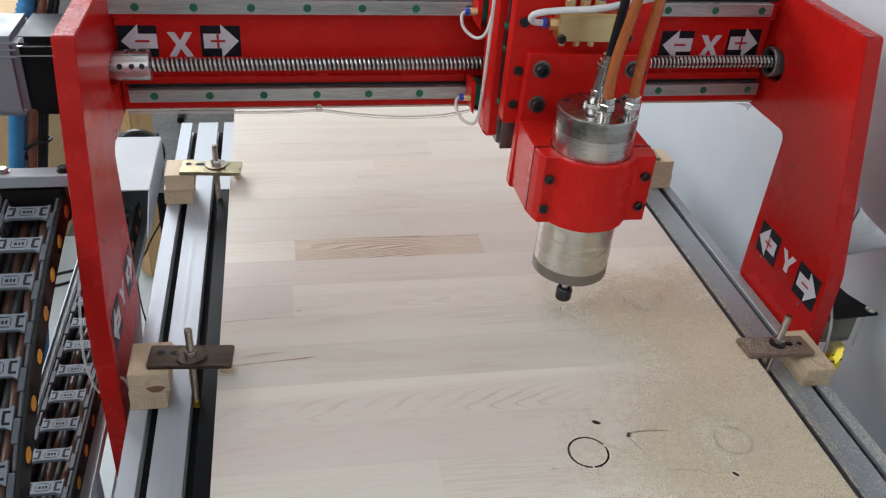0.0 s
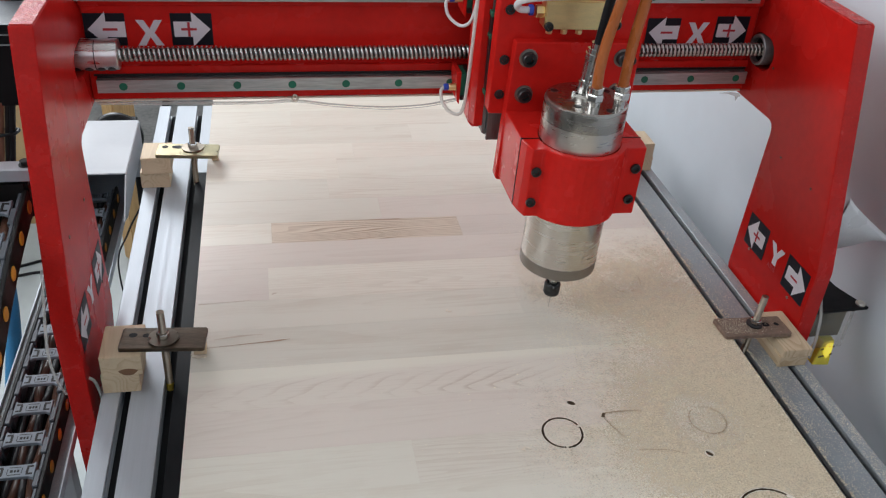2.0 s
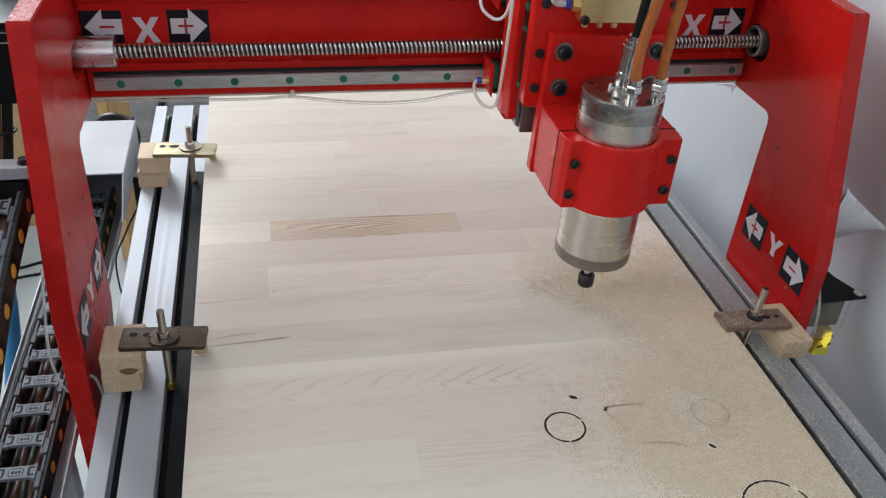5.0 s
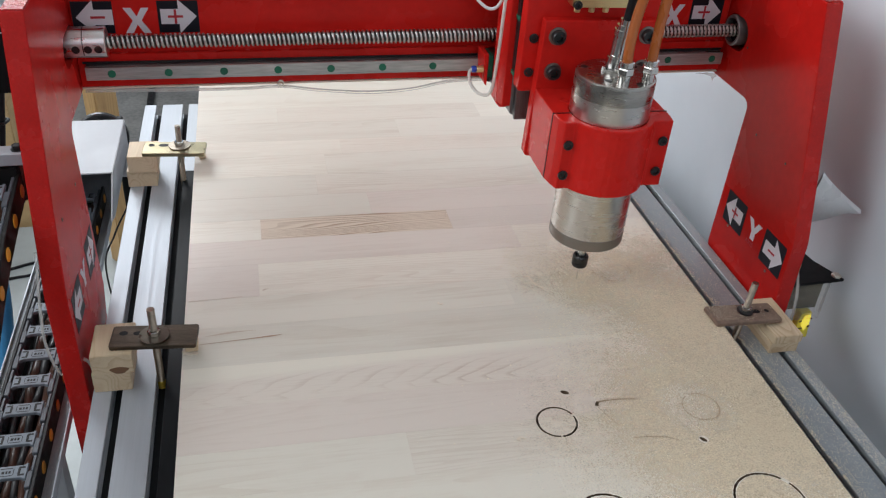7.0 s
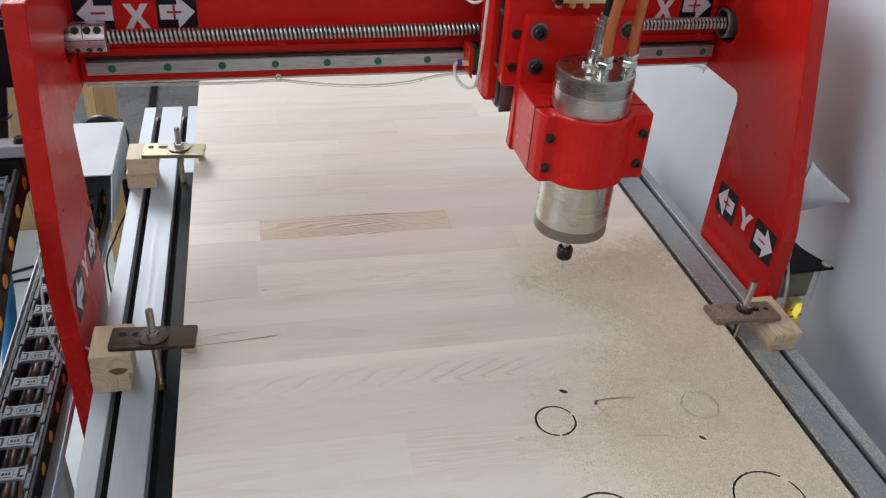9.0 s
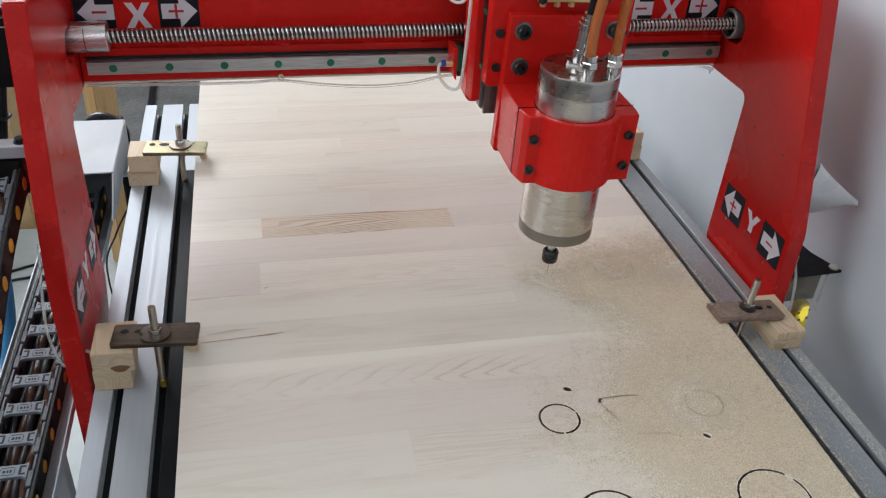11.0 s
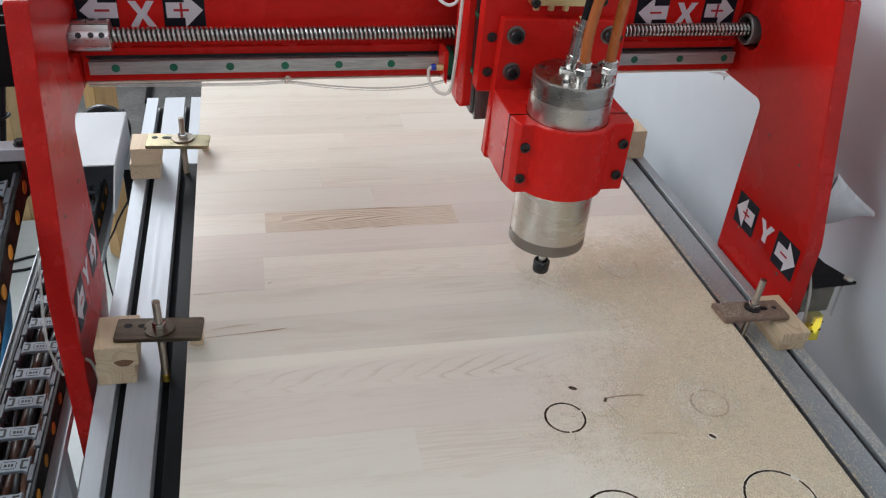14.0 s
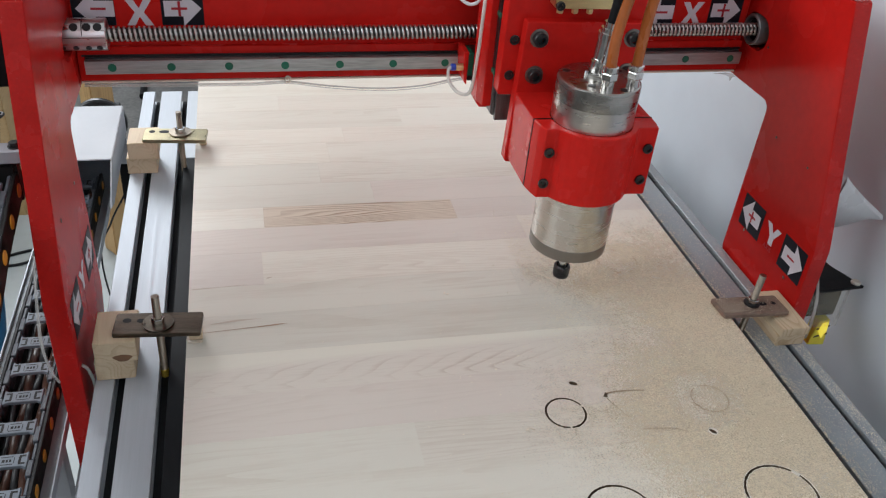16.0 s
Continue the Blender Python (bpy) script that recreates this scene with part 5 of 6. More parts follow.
# ---- spindle head ----
SX, SPY = 0.3884, 0.1717         # axis of the spindle
head = thing("spindle_head", "red mount plate clamping a water-cooled milling spindle", "milling spindle")
bm = bmesh.new()
prism(bm, rounded([(0.3115, 0.205), (0.470, 0.205), (0.470, 0.45), (0.3115, 0.45)], 0.004), "y", 0.2475, 0.2655)
bevel(bm, 0.001)
slide = part("slide_plate", bm, RED, head, "red slide plate")
for x, z in ((0.3225, 0.2655), (0.3215, 0.2275), (0.3225, 0.318), (0.462, 0.2655), (0.462, 0.318)):
    socket_screw(slide, "cap_screw", (x, 0.2475, z), (0, -1, 0), 0.0052, 0.002)
bm = bmesh.new()
prism(bm, rounded([(0.3245, 0.1315), (0.4575, 0.1315), (0.4575, 0.2890), (0.3290, 0.2890)], [0.006, 0.006, 0.002, 0.002]), "y", 0.2345, 0.2475)
bevel(bm, 0.001)
mount = part("mount_plate", bm, RED, head, "red mount plate")
for x, z in ((0.3438, 0.2724), (0.3440, 0.2332), (0.4455, 0.2735), (0.4455, 0.2362)):
    socket_screw(mount, "cap_screw", (x, 0.2345, z), (0, -1, 0), 0.0075, 0.0085, washer=0.0097)


def clamp_half(outer, y_split, z0, z1, name):
    """Half of the spindle clamp in plan, bored for the spindle."""
    bm = bmesh.new()
    r = 0.0416
    pts = list(outer)
    n = 24
    arc = []
    for i in range(n + 1):
        a = math.pi * i / n
        arc.append((SX + r * math.cos(a), SPY + (r * math.sin(a) if name == "rear_clamp" else -r * math.sin(a))))
    pts = pts + arc
    pts = [(u, v if abs(v - SPY) > 1e-6 else y_split) for u, v in pts]
    prism(bm, pts, "z", z0, z1)
    bevel(bm, 0.0009, 1, 40)
    return part(name, bm, RED, head, "red enamelled clamp half")


ZC0, ZC1 = 0.1375, 0.2135
clamp_half([(0.3275, SPY), (0.3275, 0.236), (0.4535, 0.236), (0.4535, SPY)], SPY + 0.0004, ZC0, ZC1, "rear_clamp")
front = [(0.4535, SPY), (0.4535, 0.160), (0.4515, 0.1475), (0.4335, 0.1475), (0.4318, 0.1470)]
for i in range(15):
    a = math.radians(-30.5 - 119 * i / 14)
    front.append((SX + 0.0482 * math.cos(a), SPY + 0.0482 * math.sin(a)))
front += [(0.3450, 0.1470), (0.3433, 0.1475), (0.3335, 0.1475), (0.3300, 0.158), (0.3275, SPY)]
bm = bmesh.new()
n = 24
arc = [(SX - 0.0416 * math.cos(math.pi * i / n), SPY - 0.0416 * math.sin(math.pi * i / n)) for i in range(n + 1)]
prism(bm, [(u, v if abs(v - SPY) > 1e-6 else SPY - 0.0004) for u, v in front + arc], "z", ZC0, ZC1)
bevel(bm, 0.0009, 1, 40)
front_ob = part("front_clamp", bm, RED, head, "red enamelled clamp half")
for x, z in ((0.3395, 0.189), (0.3385, 0.1545), (0.4435, 0.191), (0.4428, 0.1555)):
    socket_screw(front_ob, "clamp_screw", (x, 0.1475, z), (0, -1, 0), 0.0052, 0.003)


for x0, x1 in ((0.3272, 0.3475), (0.4293, 0.4538)):
    part("clamp_gap", block(x0, x1, SPY - 0.0006, SPY + 0.0006, ZC0 + 0.001, ZC1 + 0.0003, 0), BLACK, head)


def spindle():
    m = pose(SX, SPY, 0)
    r = 0.0412
    bm = bmesh.new()
    lathe(bm, [(r - 0.002, 0.2566), (r - 0.0004, 0.2558), (r, 0.2545), (r, 0.2360)][::-1], m, 64)
    body = part("spindle_body", bm, SPINDLE_WORN, head, "brushed stainless steel spindle body")
    bm = bmesh.new()
    lathe(bm, [(r + 0.0001, 0.2359), (r + 0.0001, 0.2140)][::-1], m, 64)
    part("polished_ring", bm, SPINDLE_RING, head, "polished steel ring")
    bm = bmesh.new()
    lathe(bm, [(r, 0.2139), (r, 0.0782)][::-1], m, 64)
    part("lower_body", bm, SPINDLE_STEEL, head, "brushed stainless steel spindle body")
    bm = bmesh.new()
    lathe(bm, [(r - 0.0004, 0.0780), (r + 0.0002, 0.0776), (r + 0.0002, 0.0655), (r - 0.0008, 0.0645), (0.0320, 0.0610), (0.0160, 0.0600), (0.0160, 0.0580)][::-1], m, 64)
    part("nose_ring", bm, SPINDLE_DARK, head, "dull darker steel ring")
    bm = bmesh.new()
    lathe(bm, [(0.0043, 0.0260), (0.0043, 0.0585)], m, 24)
    part("spindle_shaft", bm, STEEL, head)
    bm = bmesh.new()
    lathe(bm, [(0.0060, 0.0195), (0.0084, 0.0203), (0.0092, 0.0222), (0.0092, 0.0255), (0.0086, 0.0258), (0.0086, 0.0268), (0.0092, 0.0271), (0.0092, 0.0330), (0.0084, 0.0345), (0.0066, 0.0345), (0.0045, 0.0285)], m, 24)
    part("collet_nut", bm, BLACK_STEEL, head, "black collet nut")
    bm = bmesh.new()
    lathe(bm, [(0.0005, -0.001), (0.0005, 0.0206)], m, 12)
    part("milling_bit", bm, STEEL, head, "thin steel milling bit")
    # fittings on top
    zt = 0.2566
    bm = bmesh.new()
    prism(bm, rounded([(0.3745, 0.180), (0.3885, 0.168), (0.4035, 0.181), (0.3895, 0.195)], 0.002), "z", zt, zt + 0.002)
    flange = part("connector_flange", bm, CHROME, head, "chromed cable connector")
    for x, y in ((0.3775, 0.1797), (0.3885, 0.1708), (0.4008, 0.1805)):
        socket_screw(flange, "flange_screw", (x, y, zt + 0.002), (0, 0, 1), 0.0022, 0.0022, CHROME)
    bm = bmesh.new()
    lathe(bm, [(0.0099, 0), (0.0103, 0.001), (0.0103, 0.012), (0.0092, 0.0125), (0.0092, 0.014), (0.0090, 0.0145), (0.0090, 0.034), (0.0085, 0.0345), (0.0101, 0.035), (0.0101, 0.0405), (0.0087, 0.041), (0.0087, 0.0450), (0.0067, 0.0455), (0.0067, 0.051)],
          pose(0.3898, 0.1815, zt + 0.0014, 0, 5), 24)
    part("cable_connector", bm, CHROME, head, "chromed screw connector")
    bm = bmesh.new()
    hose(bm, [(0.3942, 0.1815, 0.306), (0.3955, 0.1815, 0.320), (0.3970, 0.181, 0.340), (0.400, 0.182, 0.370), (0.405, 0.192, 0.44)], 0.0045, 14)
    part("motor_cable", bm, BLACK_RUBBER, head, "thick black motor cable")
    for x, y, pts in ((0.3862, 0.147, [(0.3862, 0.147, 0.277), (0.3875, 0.151, 0.30), (0.3915, 0.154, 0.326), (0.401, 0.156, 0.374), (0.416, 0.168, 0.44)]),
                      (0.4140, 0.151, [(0.4140, 0.151, 0.277), (0.4153, 0.153, 0.30), (0.4175, 0.155, 0.326), (0.4235, 0.157, 0.375), (0.432, 0.168, 0.44)])):
        fit = bmesh.new()
        lathe(fit, [(0.0062, 0), (0.0062, 0.0085)], pose(x, y, zt), 18)
        hexnut(fit, pose(x, y, zt + 0.0085, 0, 0, 15), 0.0083, 0.0075)
        lathe(fit, [(0.0070, 0), (0.0074, 0.001), (0.0074, 0.0055), (0.0062, 0.006)], pose(x, y, zt + 0.0162), 20)
        part("hose_fitting", fit, CHROME, head, "chromed compression fitting")
        bm = bmesh.new()
        hose(bm, pts, 0.0051, 14)
        part("coolant_hose", bm, TUBE_ORANGE, head, "amber coolant hose")
    for x, y in ((0.3605, 0.190), (0.373, 0.152), (0.402, 0.142), (0.4145, 0.188)):
        b2 = bmesh.new()
        lathe(b2, [(0.0036, 0), (0.0036, 0.0004), (0.0024, 0.0005)], pose(x, y, zt), 16)
        part("top_screw", b2, BLACK_STEEL, body)


spindle()


def manifold():
    man = part("grease_manifold", block(0.3535, 0.434, 0.2285, 0.2472, 0.3045, 0.3340, 0.0015, 2), BRASS, head, "machined brass grease manifold")
    socket_screw(man, "manifold_screw", (0.3580, 0.2285, 0.3080), (0, -1, 0), 0.0046, 0.004)
    socket_screw(man, "manifold_screw", (0.429, 0.2285, 0.3105), (0, -1, 0), 0.0046, 0.004)
    for i in range(3):
        x = 0.3625 + 0.0158 * i
        bm = bmesh.new()
        hexnut(bm, pose(x, 0.238, 0.2975), 0.0036, 0.004)
        lathe(bm, [(0.0022, 0.3015), (0.0022, 0.3060)], pose(x, 0.238, 0), 12)
        part("outlet_nut", bm, BRASS, man)
        bm = bmesh.new()
        lathe(bm, [(0.004, 0.335), (0.004, 0.339)], pose(x + 0.003, 0.238, 0), 14)
        hexnut(bm, pose(x + 0.003, 0.238, 0.3392), 0.0058, 0.007)
        part("inlet_nut", bm, BRASS, man)
        bm = bmesh.new()
        lathe(bm, [(0.005, 0.3464), (0.005, 0.352)], pose(x + 0.003, 0.238, 0), 14)
        part("blue_collar", bm, BLUE, man)
    bm = bmesh.new()
    hexnut(bm, toward((0.3535, 0.238, 0.320), (0.3465, 0.238, 0.320))[0], 0.0066, 0.008)
    part("side_fitting", bm, BRASS, man)
    bm = bmesh.new()
    rod(bm, (0.343, 0.238, 0.321), (0.3385, 0.238, 0.321), 0.0055, 16, 0.0008)
    part("blue_collar", bm, BLUE, man)
    bm = bmesh.new()
    hose(bm, [(0.339, 0.238, 0.321), (0.330, 0.236, 0.322), (0.3235, 0.230, 0.328), (0.328, 0.224, 0.335), (0.347, 0.215, 0.341), (0.385, 0.20, 0.349), (0.43, 0.185, 0.365)], 0.0034, 12)
    part("grease_tube", bm, TUBE_WHITE, man, "milky plastic tube")


manifold()


# ---- cable chains ----
PITCH = 0.0445


def chain_link_parts(parent, w):
    """One link, its pivot at the origin, reaching along -y; w is its width."""
    p, h = PITCH, 0.027
    def ear(x0, x1):
        bm = bmesh.new()
        pts = [(0.014, -h / 2), (0.014, h / 2), (-p + 0.005, h / 2), (-p - 0.010, h / 2 - 0.002), (-p - 0.014, 0), (-p - 0.010, -h / 2 + 0.002), (-p + 0.005, -h / 2)]
        prism(bm, rounded(pts, 0.006, 3), "x", x0, x1)
        bevel(bm, 0.0008, 1, 50)
        return bm
    part("side_plate", ear(w / 2 - 0.004, w / 2), CHAIN_BLACK, parent)
    part("side_plate", ear(-w / 2, -w / 2 + 0.004), CHAIN_BLACK, parent)
    for s in (-1, 1):
        def rim(bm, i0, i1, y0, y1, z0, z1):
            u = sorted((s * (w / 2 - i0), s * (w / 2 - i1)))
            box(bm, u[0], u[1], y0, y1, z0, z1)
        bm = bmesh.new()
        rim(bm, 0.0042, 0.0098, -0.0405, -0.0195, h / 2 - 0.006, h / 2 + 0.0006)
        rim(bm, 0.0042, 0.0076, -0.0185, 0.0030, h / 2 - 0.006, h / 2 - 0.0006)
        rim(bm, 0.0042, 0.0082, -0.026, 0.010, -h / 2, h / 2 - 0.0065)
        part("inner_rim", bevel(bm, 0.0008), CHAIN_GREY, parent)
    part("lower_bar", block(-w / 2 + 0.0045, w / 2 - 0.0045, -0.040, 0.003, -h / 2, -h / 2 + 0.004, 0.0006), CHAIN_BLACK, parent)
    bm = bmesh.new()
    x0 = w / 2 - 0.0100
    prism(bm, rounded([(-x0, -0.0300), (-x0 + 0.005, -0.0272), (x0 - 0.005, -0.0272), (x0, -0.0300), (x0, -0.0085), (x0 - 0.004, -0.0112), (-x0 + 0.004, -0.0112), (-x0, -0.0085)], 0.001, 2), "z", h / 2 - 0.003, h / 2 + 0.0012)
    bevel(bm, 0.0005, 1, 50)
    bar = part("cross_bar", bm, CHAIN_BAR, parent)
    bm = bmesh.new()
    z = h / 2 + 0.0014
    for s in (-1, 1):
        a = s * (x0 - 0.0050)
        for q in ((a - 0.0030, a + 0.0030, -0.0252, -0.0230), (a - 0.0030, a + 0.0030, -0.0156, -0.0134), (a - s * 0.0021 - 0.0012, a - s * 0.0021 + 0.0012, -0.0231, -0.0155)):
            box(bm, q[0], q[1], q[2], q[3], z - 0.0004, z)
    for q in ((-0.0060, 0.0060, -0.0245, -0.0238), (-0.0055, 0.0055, -0.0150, -0.0143), (-0.0070, -0.0064, -0.0232, -0.0158), (0.0064, 0.0070, -0.0232, -0.0158),
              (-0.0042, -0.0016, -0.0212, -0.0180), (-0.0006, 0.0012, -0.0212, -0.0180), (0.0022, 0.0042, -0.0212, -0.0180)):
        box(bm, q[0], q[1], q[2], q[3], z - 0.0004, z)
    tagged(part("embossed_mark", bm, CHAIN_BLACK, bar), kind="stuff")
    for s in (-1, 1):
        bm = bmesh.new()
        lathe(bm, [(0.0066, 0), (0.0066, 0.0006), (0.0056, 0.001)], toward((s * w / 2, -0.0035, 0.0), (s * (w / 2 + 1), -0.0035, 0.0))[0], 18)
        part("pivot_pin", bm, PIN, parent)


def cable_chain(label, w, places, cables):
    """Links at the given places, one after another, with cables running through them."""
    chain = thing("cable_chain", label, "cable chain", "cable chains")
    first = tagged(new("link"))
    first.parent = chain
    chain_link_parts(first, w)
    first.matrix_basis = places[0]
    for m in places[1:]:
        o = copy_thing(first, m)
        o.parent = chain
    rnd = random.Random(len(places))
    for x, z, r, mat in cables:
        bm = bmesh.new()
        hose(bm, [m @ Vector((x + rnd.uniform(-0.003, 0.003), -0.015, z + rnd.uniform(-0.002, 0.002))) for m in places], r, 10, 4)
        part("cable", bm, mat, chain)
    return chain


# the upper run sags forward from the gantry and starts to curl down
places, y, z = [], 0.1805, 0.1517
for fall in (10.5, 12.5, 17.5, 21.5, 24.0, 28.5, 32.5, 38.0, 46.0, 55.0, 64.0, 73.0, 82.0):
    places.append(pose(-0.164, y, z, fall, 0, 0))
    y, z = y - 0.0424 * math.cos(radians(fall)), z - 0.0424 * math.sin(radians(fall))
CABLES = [(-0.013, -0.0055, 0.0036, TUBE_GREY), (-0.004, -0.004, 0.0050, TUBE_BROWN), (0.0055, -0.0045, 0.0044, TUBE_GREY), (0.0145, -0.003, 0.0050, TUBE_BROWN)]
chain_top = cable_chain("dark grey plastic cable chain sagging beside the gantry", 0.058, places, CABLES)
# the lower run lies in its tray
places = [pose(-0.1737, 0.6095 - 0.0449 * i, -0.1062) for i in range(22)]
cable_chain("dark grey plastic cable chain lying in a sheet metal tray", 0.058, places, CABLES)


def chain_tray():
    tray = thing("chain_tray", "white sheet metal tray and cover for the cable chain", "tray")
    part("tray_floor", block(-0.2172, -0.1333, -0.5, 0.74, -0.1225, -0.1200, 0), ALU_DUSTY, tray, "dull grey tray floor")
    part("tray_wall", block(-0.2195, -0.2175, -0.10, 0.74, -0.1225, -0.1145, 0.0004), ALU, tray)
    part("tray_wall", block(-0.1330, -0.1310, -0.5, 0.74, -0.1225, -0.110, 0.0004), ALU, tray)
    x0, x1, y0, y1, zt = -0.205, -0.116, 0.545, 0.721, -0.030
    part("cover_top", block(x0, x1, y0, y1, zt - 0.002, zt, 0.0015, 2), WHITE_PAINT, tray, "white folded sheet metal cover")
    bm = bmesh.new()
    prism(bm, [(y0, zt - 0.0025), (y1, zt - 0.0025), (y1, -0.075), (y0 - 0.035, -0.082), (y0 - 0.06, -0.074)], "x", x1 - 0.002, x1)
    part("cover_side", bm, WHITE_PAINT, tray)
    part("cover_side", block(x0, x0 + 0.002, y0, y1, -0.132, zt - 0.0025, 0), WHITE_PAINT, tray)
    part("cover_back", block(x0 + 0.002, x1 - 0.002, y1 - 0.002, y1, -0.132, zt - 0.0025, 0), WHITE_PAINT, tray)
    for x in (-0.2, -0.158):
        part("tray_leg", block(x, x + 0.02, 0.1, 0.12, FLOOR, -0.1228, 0.001), WHITE_PAINT, tray)
    return tray


chain_tray()


# ---- background ----
def drive_motor():
    mo = thing("drive_motor", "dark round drive motor behind the white cover", "motor")
    bm = bmesh.new()
    rod(bm, (-0.156, 0.735, -0.068), (-0.156, 0.746, -0.068), 0.041, 40, 0.002)
    part("motor_disc", bm, BLACK_STEEL, mo)
    part("motor_foot", block(-0.18, -0.13, 0.746, 0.80, -0.14, -0.06, 0.002), BLACK, mo)
    part("motor_stand", block(-0.14, -0.12, 0.75, 0.79, FLOOR, -0.1405, 0.002), BLACK, mo)


drive_motor()


def timber_piece(name, x0, x1, y0, y1, z0, z1, mat, label, cat, turn=0.0):
    w, d = (x1 - x0) / 2, (y1 - y0) / 2
    ob = single(name, block(-w, w, -d, d, 0, z1 - z0, 0.003, 2), mat, label, cat)
    ob.matrix_basis = pose((x0 + x1) / 2, (y0 + y1) / 2, z0, 0, 0, turn)
    return ob


timber_piece("wooden_post", -0.304, -0.247, 1.42, 1.477, FLOOR + 0.021, -0.10, POST_WOOD, "varnished yellow-brown wooden post standing on the floor sheet", "post", 38)
timber_piece("plywood_box", -0.95, -0.545, 1.66, 2.0, FLOOR, -0.15, PLYWOOD, "plain plywood crate on the workshop floor", "crate")
single("floor_sheet", block(-1.3, -0.13, -0.3, 1.645, FLOOR + 0.001, FLOOR + 0.02, 0.002), PALE_FLOOR, "pale plastic sheet lying on the floor", "floor sheet")


def loose_cable(points, r, mat, label):
    bm = bmesh.new()
    hose(bm, points, r, 8)
    return single("loose_cable", bm, mat, label, "cable")


loose_cable([(-0.66, 1.385, FLOOR + 0.0236), (-0.557, 1.433, FLOOR + 0.0236), (-0.512, 1.453, FLOOR + 0.0236), (-0.40, 1.49, FLOOR + 0.0236)], 0.0038, BLACK_RUBBER, "black cable lying on the floor sheet")
loose_cable([(-0.65, 1.355, FLOOR + 0.0236), (-0.549, 1.388, FLOOR + 0.0236), (-0.504, 1.40, FLOOR + 0.0236), (-0.40, 1.46, FLOOR + 0.0236)], 0.0038, BLACK_RUBBER, "black cable lying on the floor sheet")
loose_cable([(-0.100, 0.790, -0.150), (-0.138, 0.800, -0.223), (-0.149, 0.800, -0.243), (-0.167, 0.810, -0.278), (-0.180, 0.820, -0.308), (-0.210, 0.850, -0.388), (-0.220, 0.920, -0.550), (-0.210, 1.020, -0.770)], 0.0018, BLACK_RUBBER, "black cable hanging down beside the machine bed")
loose_cable([(-0.287, 2.44, FLOOR + 0.012), (-0.290, 2.6, FLOOR + 0.012), (-0.296, 2.78, FLOOR + 0.012), (-0.30, 2.96, FLOOR + 0.012)], 0.012, BLACK_RUBBER, "black cable on the concrete floor")


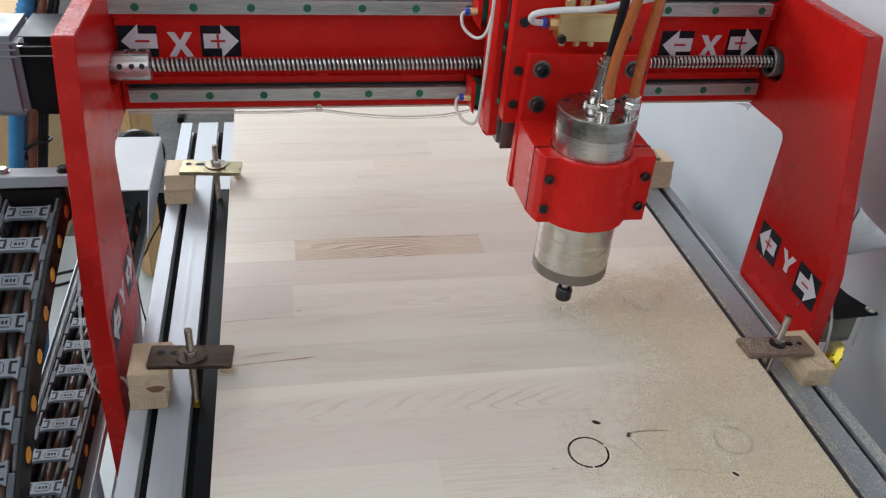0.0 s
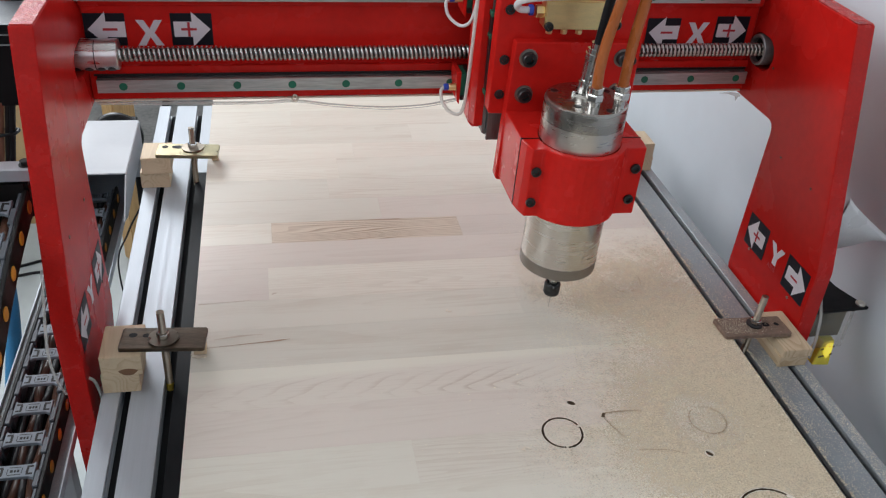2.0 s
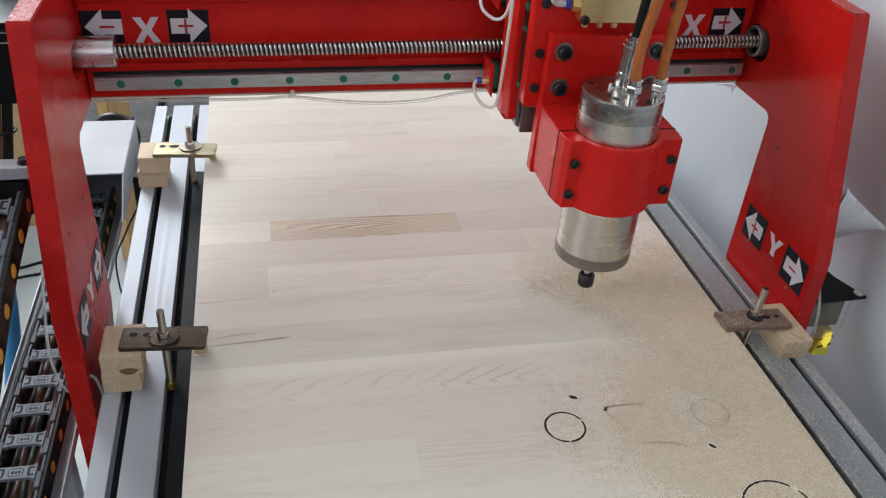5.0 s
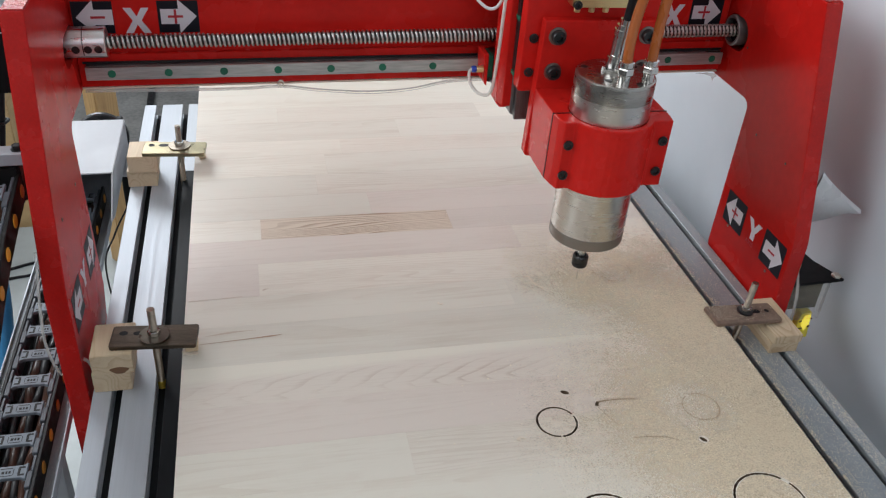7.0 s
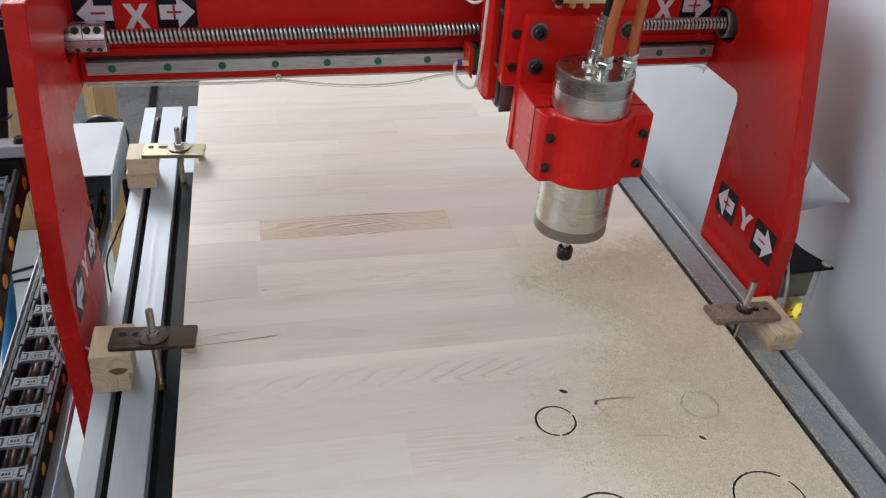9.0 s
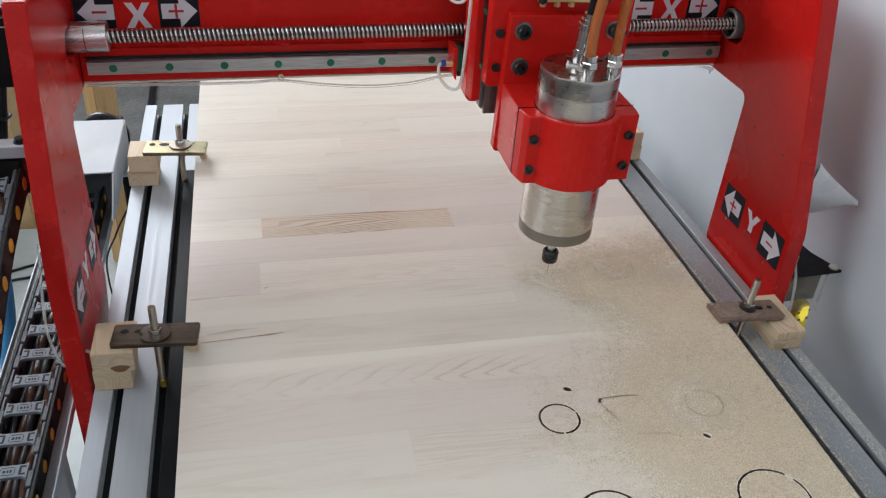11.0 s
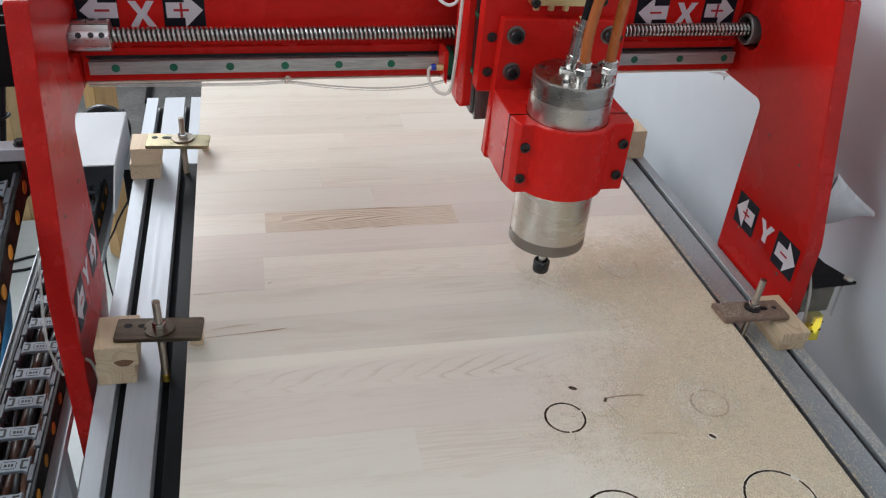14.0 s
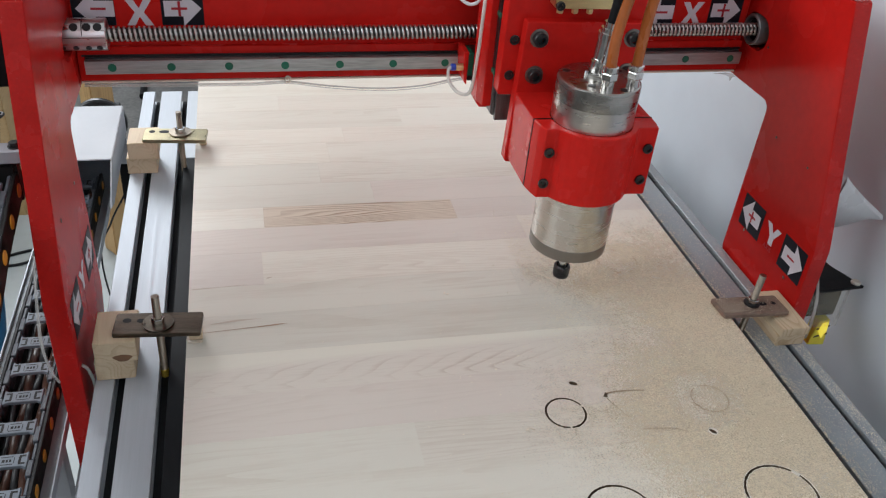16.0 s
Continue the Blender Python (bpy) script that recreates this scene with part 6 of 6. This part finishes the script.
def sawdust(count, stray):
    """Loose wood dust and chips lying on the panel, thickest round the cuts."""
    rnd = random.Random(5)
    verts, faces = [], []
    spots = [(0.45, -0.05, 0.10, 0.10, 1.0), (0.50, 0.05, 0.08, 0.12, 0.9), (0.44, 0.16, 0.075, 0.09, 0.9), (0.42, 0.20, 0.04, 0.05, 0.4), (0.52, -0.16, 0.07, 0.08, 0.9), (0.40, -0.02, 0.09, 0.07, 0.6)]
    made = 0
    while made < count:
        sx, sy, wx, wy, k = rnd.choice(spots)
        x, y = rnd.gauss(sx, wx), rnd.gauss(sy, wy)
        if x < 0.37 and rnd.random() < 0.8 or any(abs(math.hypot(x - cx, y - cy) - r) < (0.0016 if r else 0.005) for cx, cy, r in DEEP_CUTS):
            continue
        if not (0.004 < x < W - 0.001 and -0.4 < y < 0.5) or noise.noise(Vector((x * 28, y * 28, 0.3))) < rnd.uniform(-0.8, 0.35):
            continue
        made += 1
        s = rnd.uniform(0.00016, 0.00045) * (2.6 if rnd.random() < 0.03 else 1)
        a = rnd.uniform(0, 6.28)
        base = len(verts)
        for j in range(3):
            b = a + j * 2.1
            q = s * rnd.uniform(0.6, 1.5)
            verts.append((x + q * math.cos(b), y + q * math.sin(b), 0.0001))
        verts.append((x, y, 0.0001 + s * rnd.uniform(0.4, 1.0)))
        faces += [(base, base + 1, base + 3), (base + 1, base + 2, base + 3), (base + 2, base, base + 3)]
    for _ in range(stray):
        x, y = rnd.choice((rnd.uniform(0.6163, 0.6500), rnd.uniform(0.6163, 0.626), rnd.uniform(0.6588, 0.6725))), rnd.gauss(0.02, 0.16)
        if noise.noise(Vector((x * 40, y * 40, 2.3))) < rnd.uniform(-0.6, 0.3):
            continue
        s = rnd.uniform(0.0002, 0.0007)
        z = ZB
        a, base = rnd.uniform(0, 6.28), len(verts)
        for j in range(3):
            verts.append((x + s * math.cos(a + j * 2.1), y + s * math.sin(a + j * 2.1), z + 0.0001))
        verts.append((x, y, z + s))
        faces += [(base, base + 1, base + 3), (base + 1, base + 2, base + 3), (base + 2, base, base + 3)]
    for k in range(2600):         # crust along the profile's edge, and grains on the clamp bar
        if k < 1700:
            x, y, z = 0.6160 + abs(rnd.gauss(0, 0.0014)), rnd.uniform(-0.42, 0.5), ZB
            if noise.noise(Vector((y * 110, 1.7, 0))) < -0.05:
                continue
            s = rnd.uniform(0.0004, 0.0015)
        else:
            x, y, s = min(0.654, 0.575 + abs(rnd.gauss(0, 0.026))), rnd.uniform(0.0715, 0.0985), rnd.uniform(0.00015, 0.00042)
            z = 0.0060 - 0.07 * (x - 0.573)
        a, base, h = rnd.uniform(0, 6.28), len(verts), s
        for j in range(3):
            verts.append((x + s * math.cos(a + j * 2.1), y + s * math.sin(a + j * 2.1), z + 0.0001))
        verts.append((x, y, z + h))
        faces += [(base, base + 1, base + 3), (base + 1, base + 2, base + 3), (base + 2, base, base + 3)]
    me = bpy.data.meshes.new("sawdust")
    me.from_pydata(verts, [], faces)
    me.materials.append(DUST)
    tagged(new("sawdust", me), "loose yellowish sawdust scattered over the panel", "sawdust", "", "stuff")


sawdust(60000, 9000)
bm = bmesh.new()
box(bm, 0.12, W - 0.0005, -0.46, 0.40, 0.00032, 0.00036)
bmesh.ops.delete(bm, geom=[f for f in bm.faces if f.normal.z < 0.5], context="FACES")
single("sawdust_veil", bm, DUST_VEIL, "thin veil of fine yellow sawdust on the panel", "sawdust", "", "stuff")


# ---- movement ----
# seconds, degrees turned by the screw
TURNS = [(0, 95), (0.5, 95), (1.0, 98), (1.5, 105), (2.0, 310), (2.2, 435), (2.5, 613), (3.0, 917), (3.2, 1030), (3.5, 1130), (3.7, 1205),
         (4.0, 1319), (6.5, 2150), (7.0, 2150), (7.5, 2145), (8.0, 2155), (8.5, 2125), (9.0, 1845), (11.5, 785), (12.0, 521), (12.5, 253),
         (13.0, 100), (13.5, 98), (14.0, 100), (14.5, 105), (15.0, 227), (15.2, 280), (15.4, 405), (15.6, 540), (15.7, 600), (15.8, 640), (16.0, 765)]


def turned(t):
    for (t0, a), (t1, b) in zip(TURNS, TURNS[1:]):
        if t0 <= t <= t1:
            return a + (b - a) * (t - t0) / (t1 - t0)
    return TURNS[-1][1]


def motions():
    tip = pose(0, 0, 0.2, 0, -0.3) @ pose(0, 0, -0.2)
    walk(gantry, [(t, pose(0, g, 0) @ tip) for t, g, dx, dz in TRAVEL])
    walk(chain_top, [(t, pose(0, g, 0)) for t, g, dx, dz in TRAVEL])
    walk(carriage, [(t, pose(dx, g, 0) @ tip) for t, g, dx, dz in TRAVEL])
    lean = pose(SX, SPY, 0.256) @ pose(0, 0, 0, 0, 0.7) @ pose(-SX, -SPY, -0.256)
    walk(head, [(t, pose(dx, g, dz) @ lean) for t, g, dx, dz in TRAVEL])
    # the screw and its coupler turn as the carriage travels
    for ob in (screw, coupler_ob):
        walk(ob, [(k / 30, pose(0, SY, SZ, -turned(k / 30))) for k in range(0, 481)])


motions()
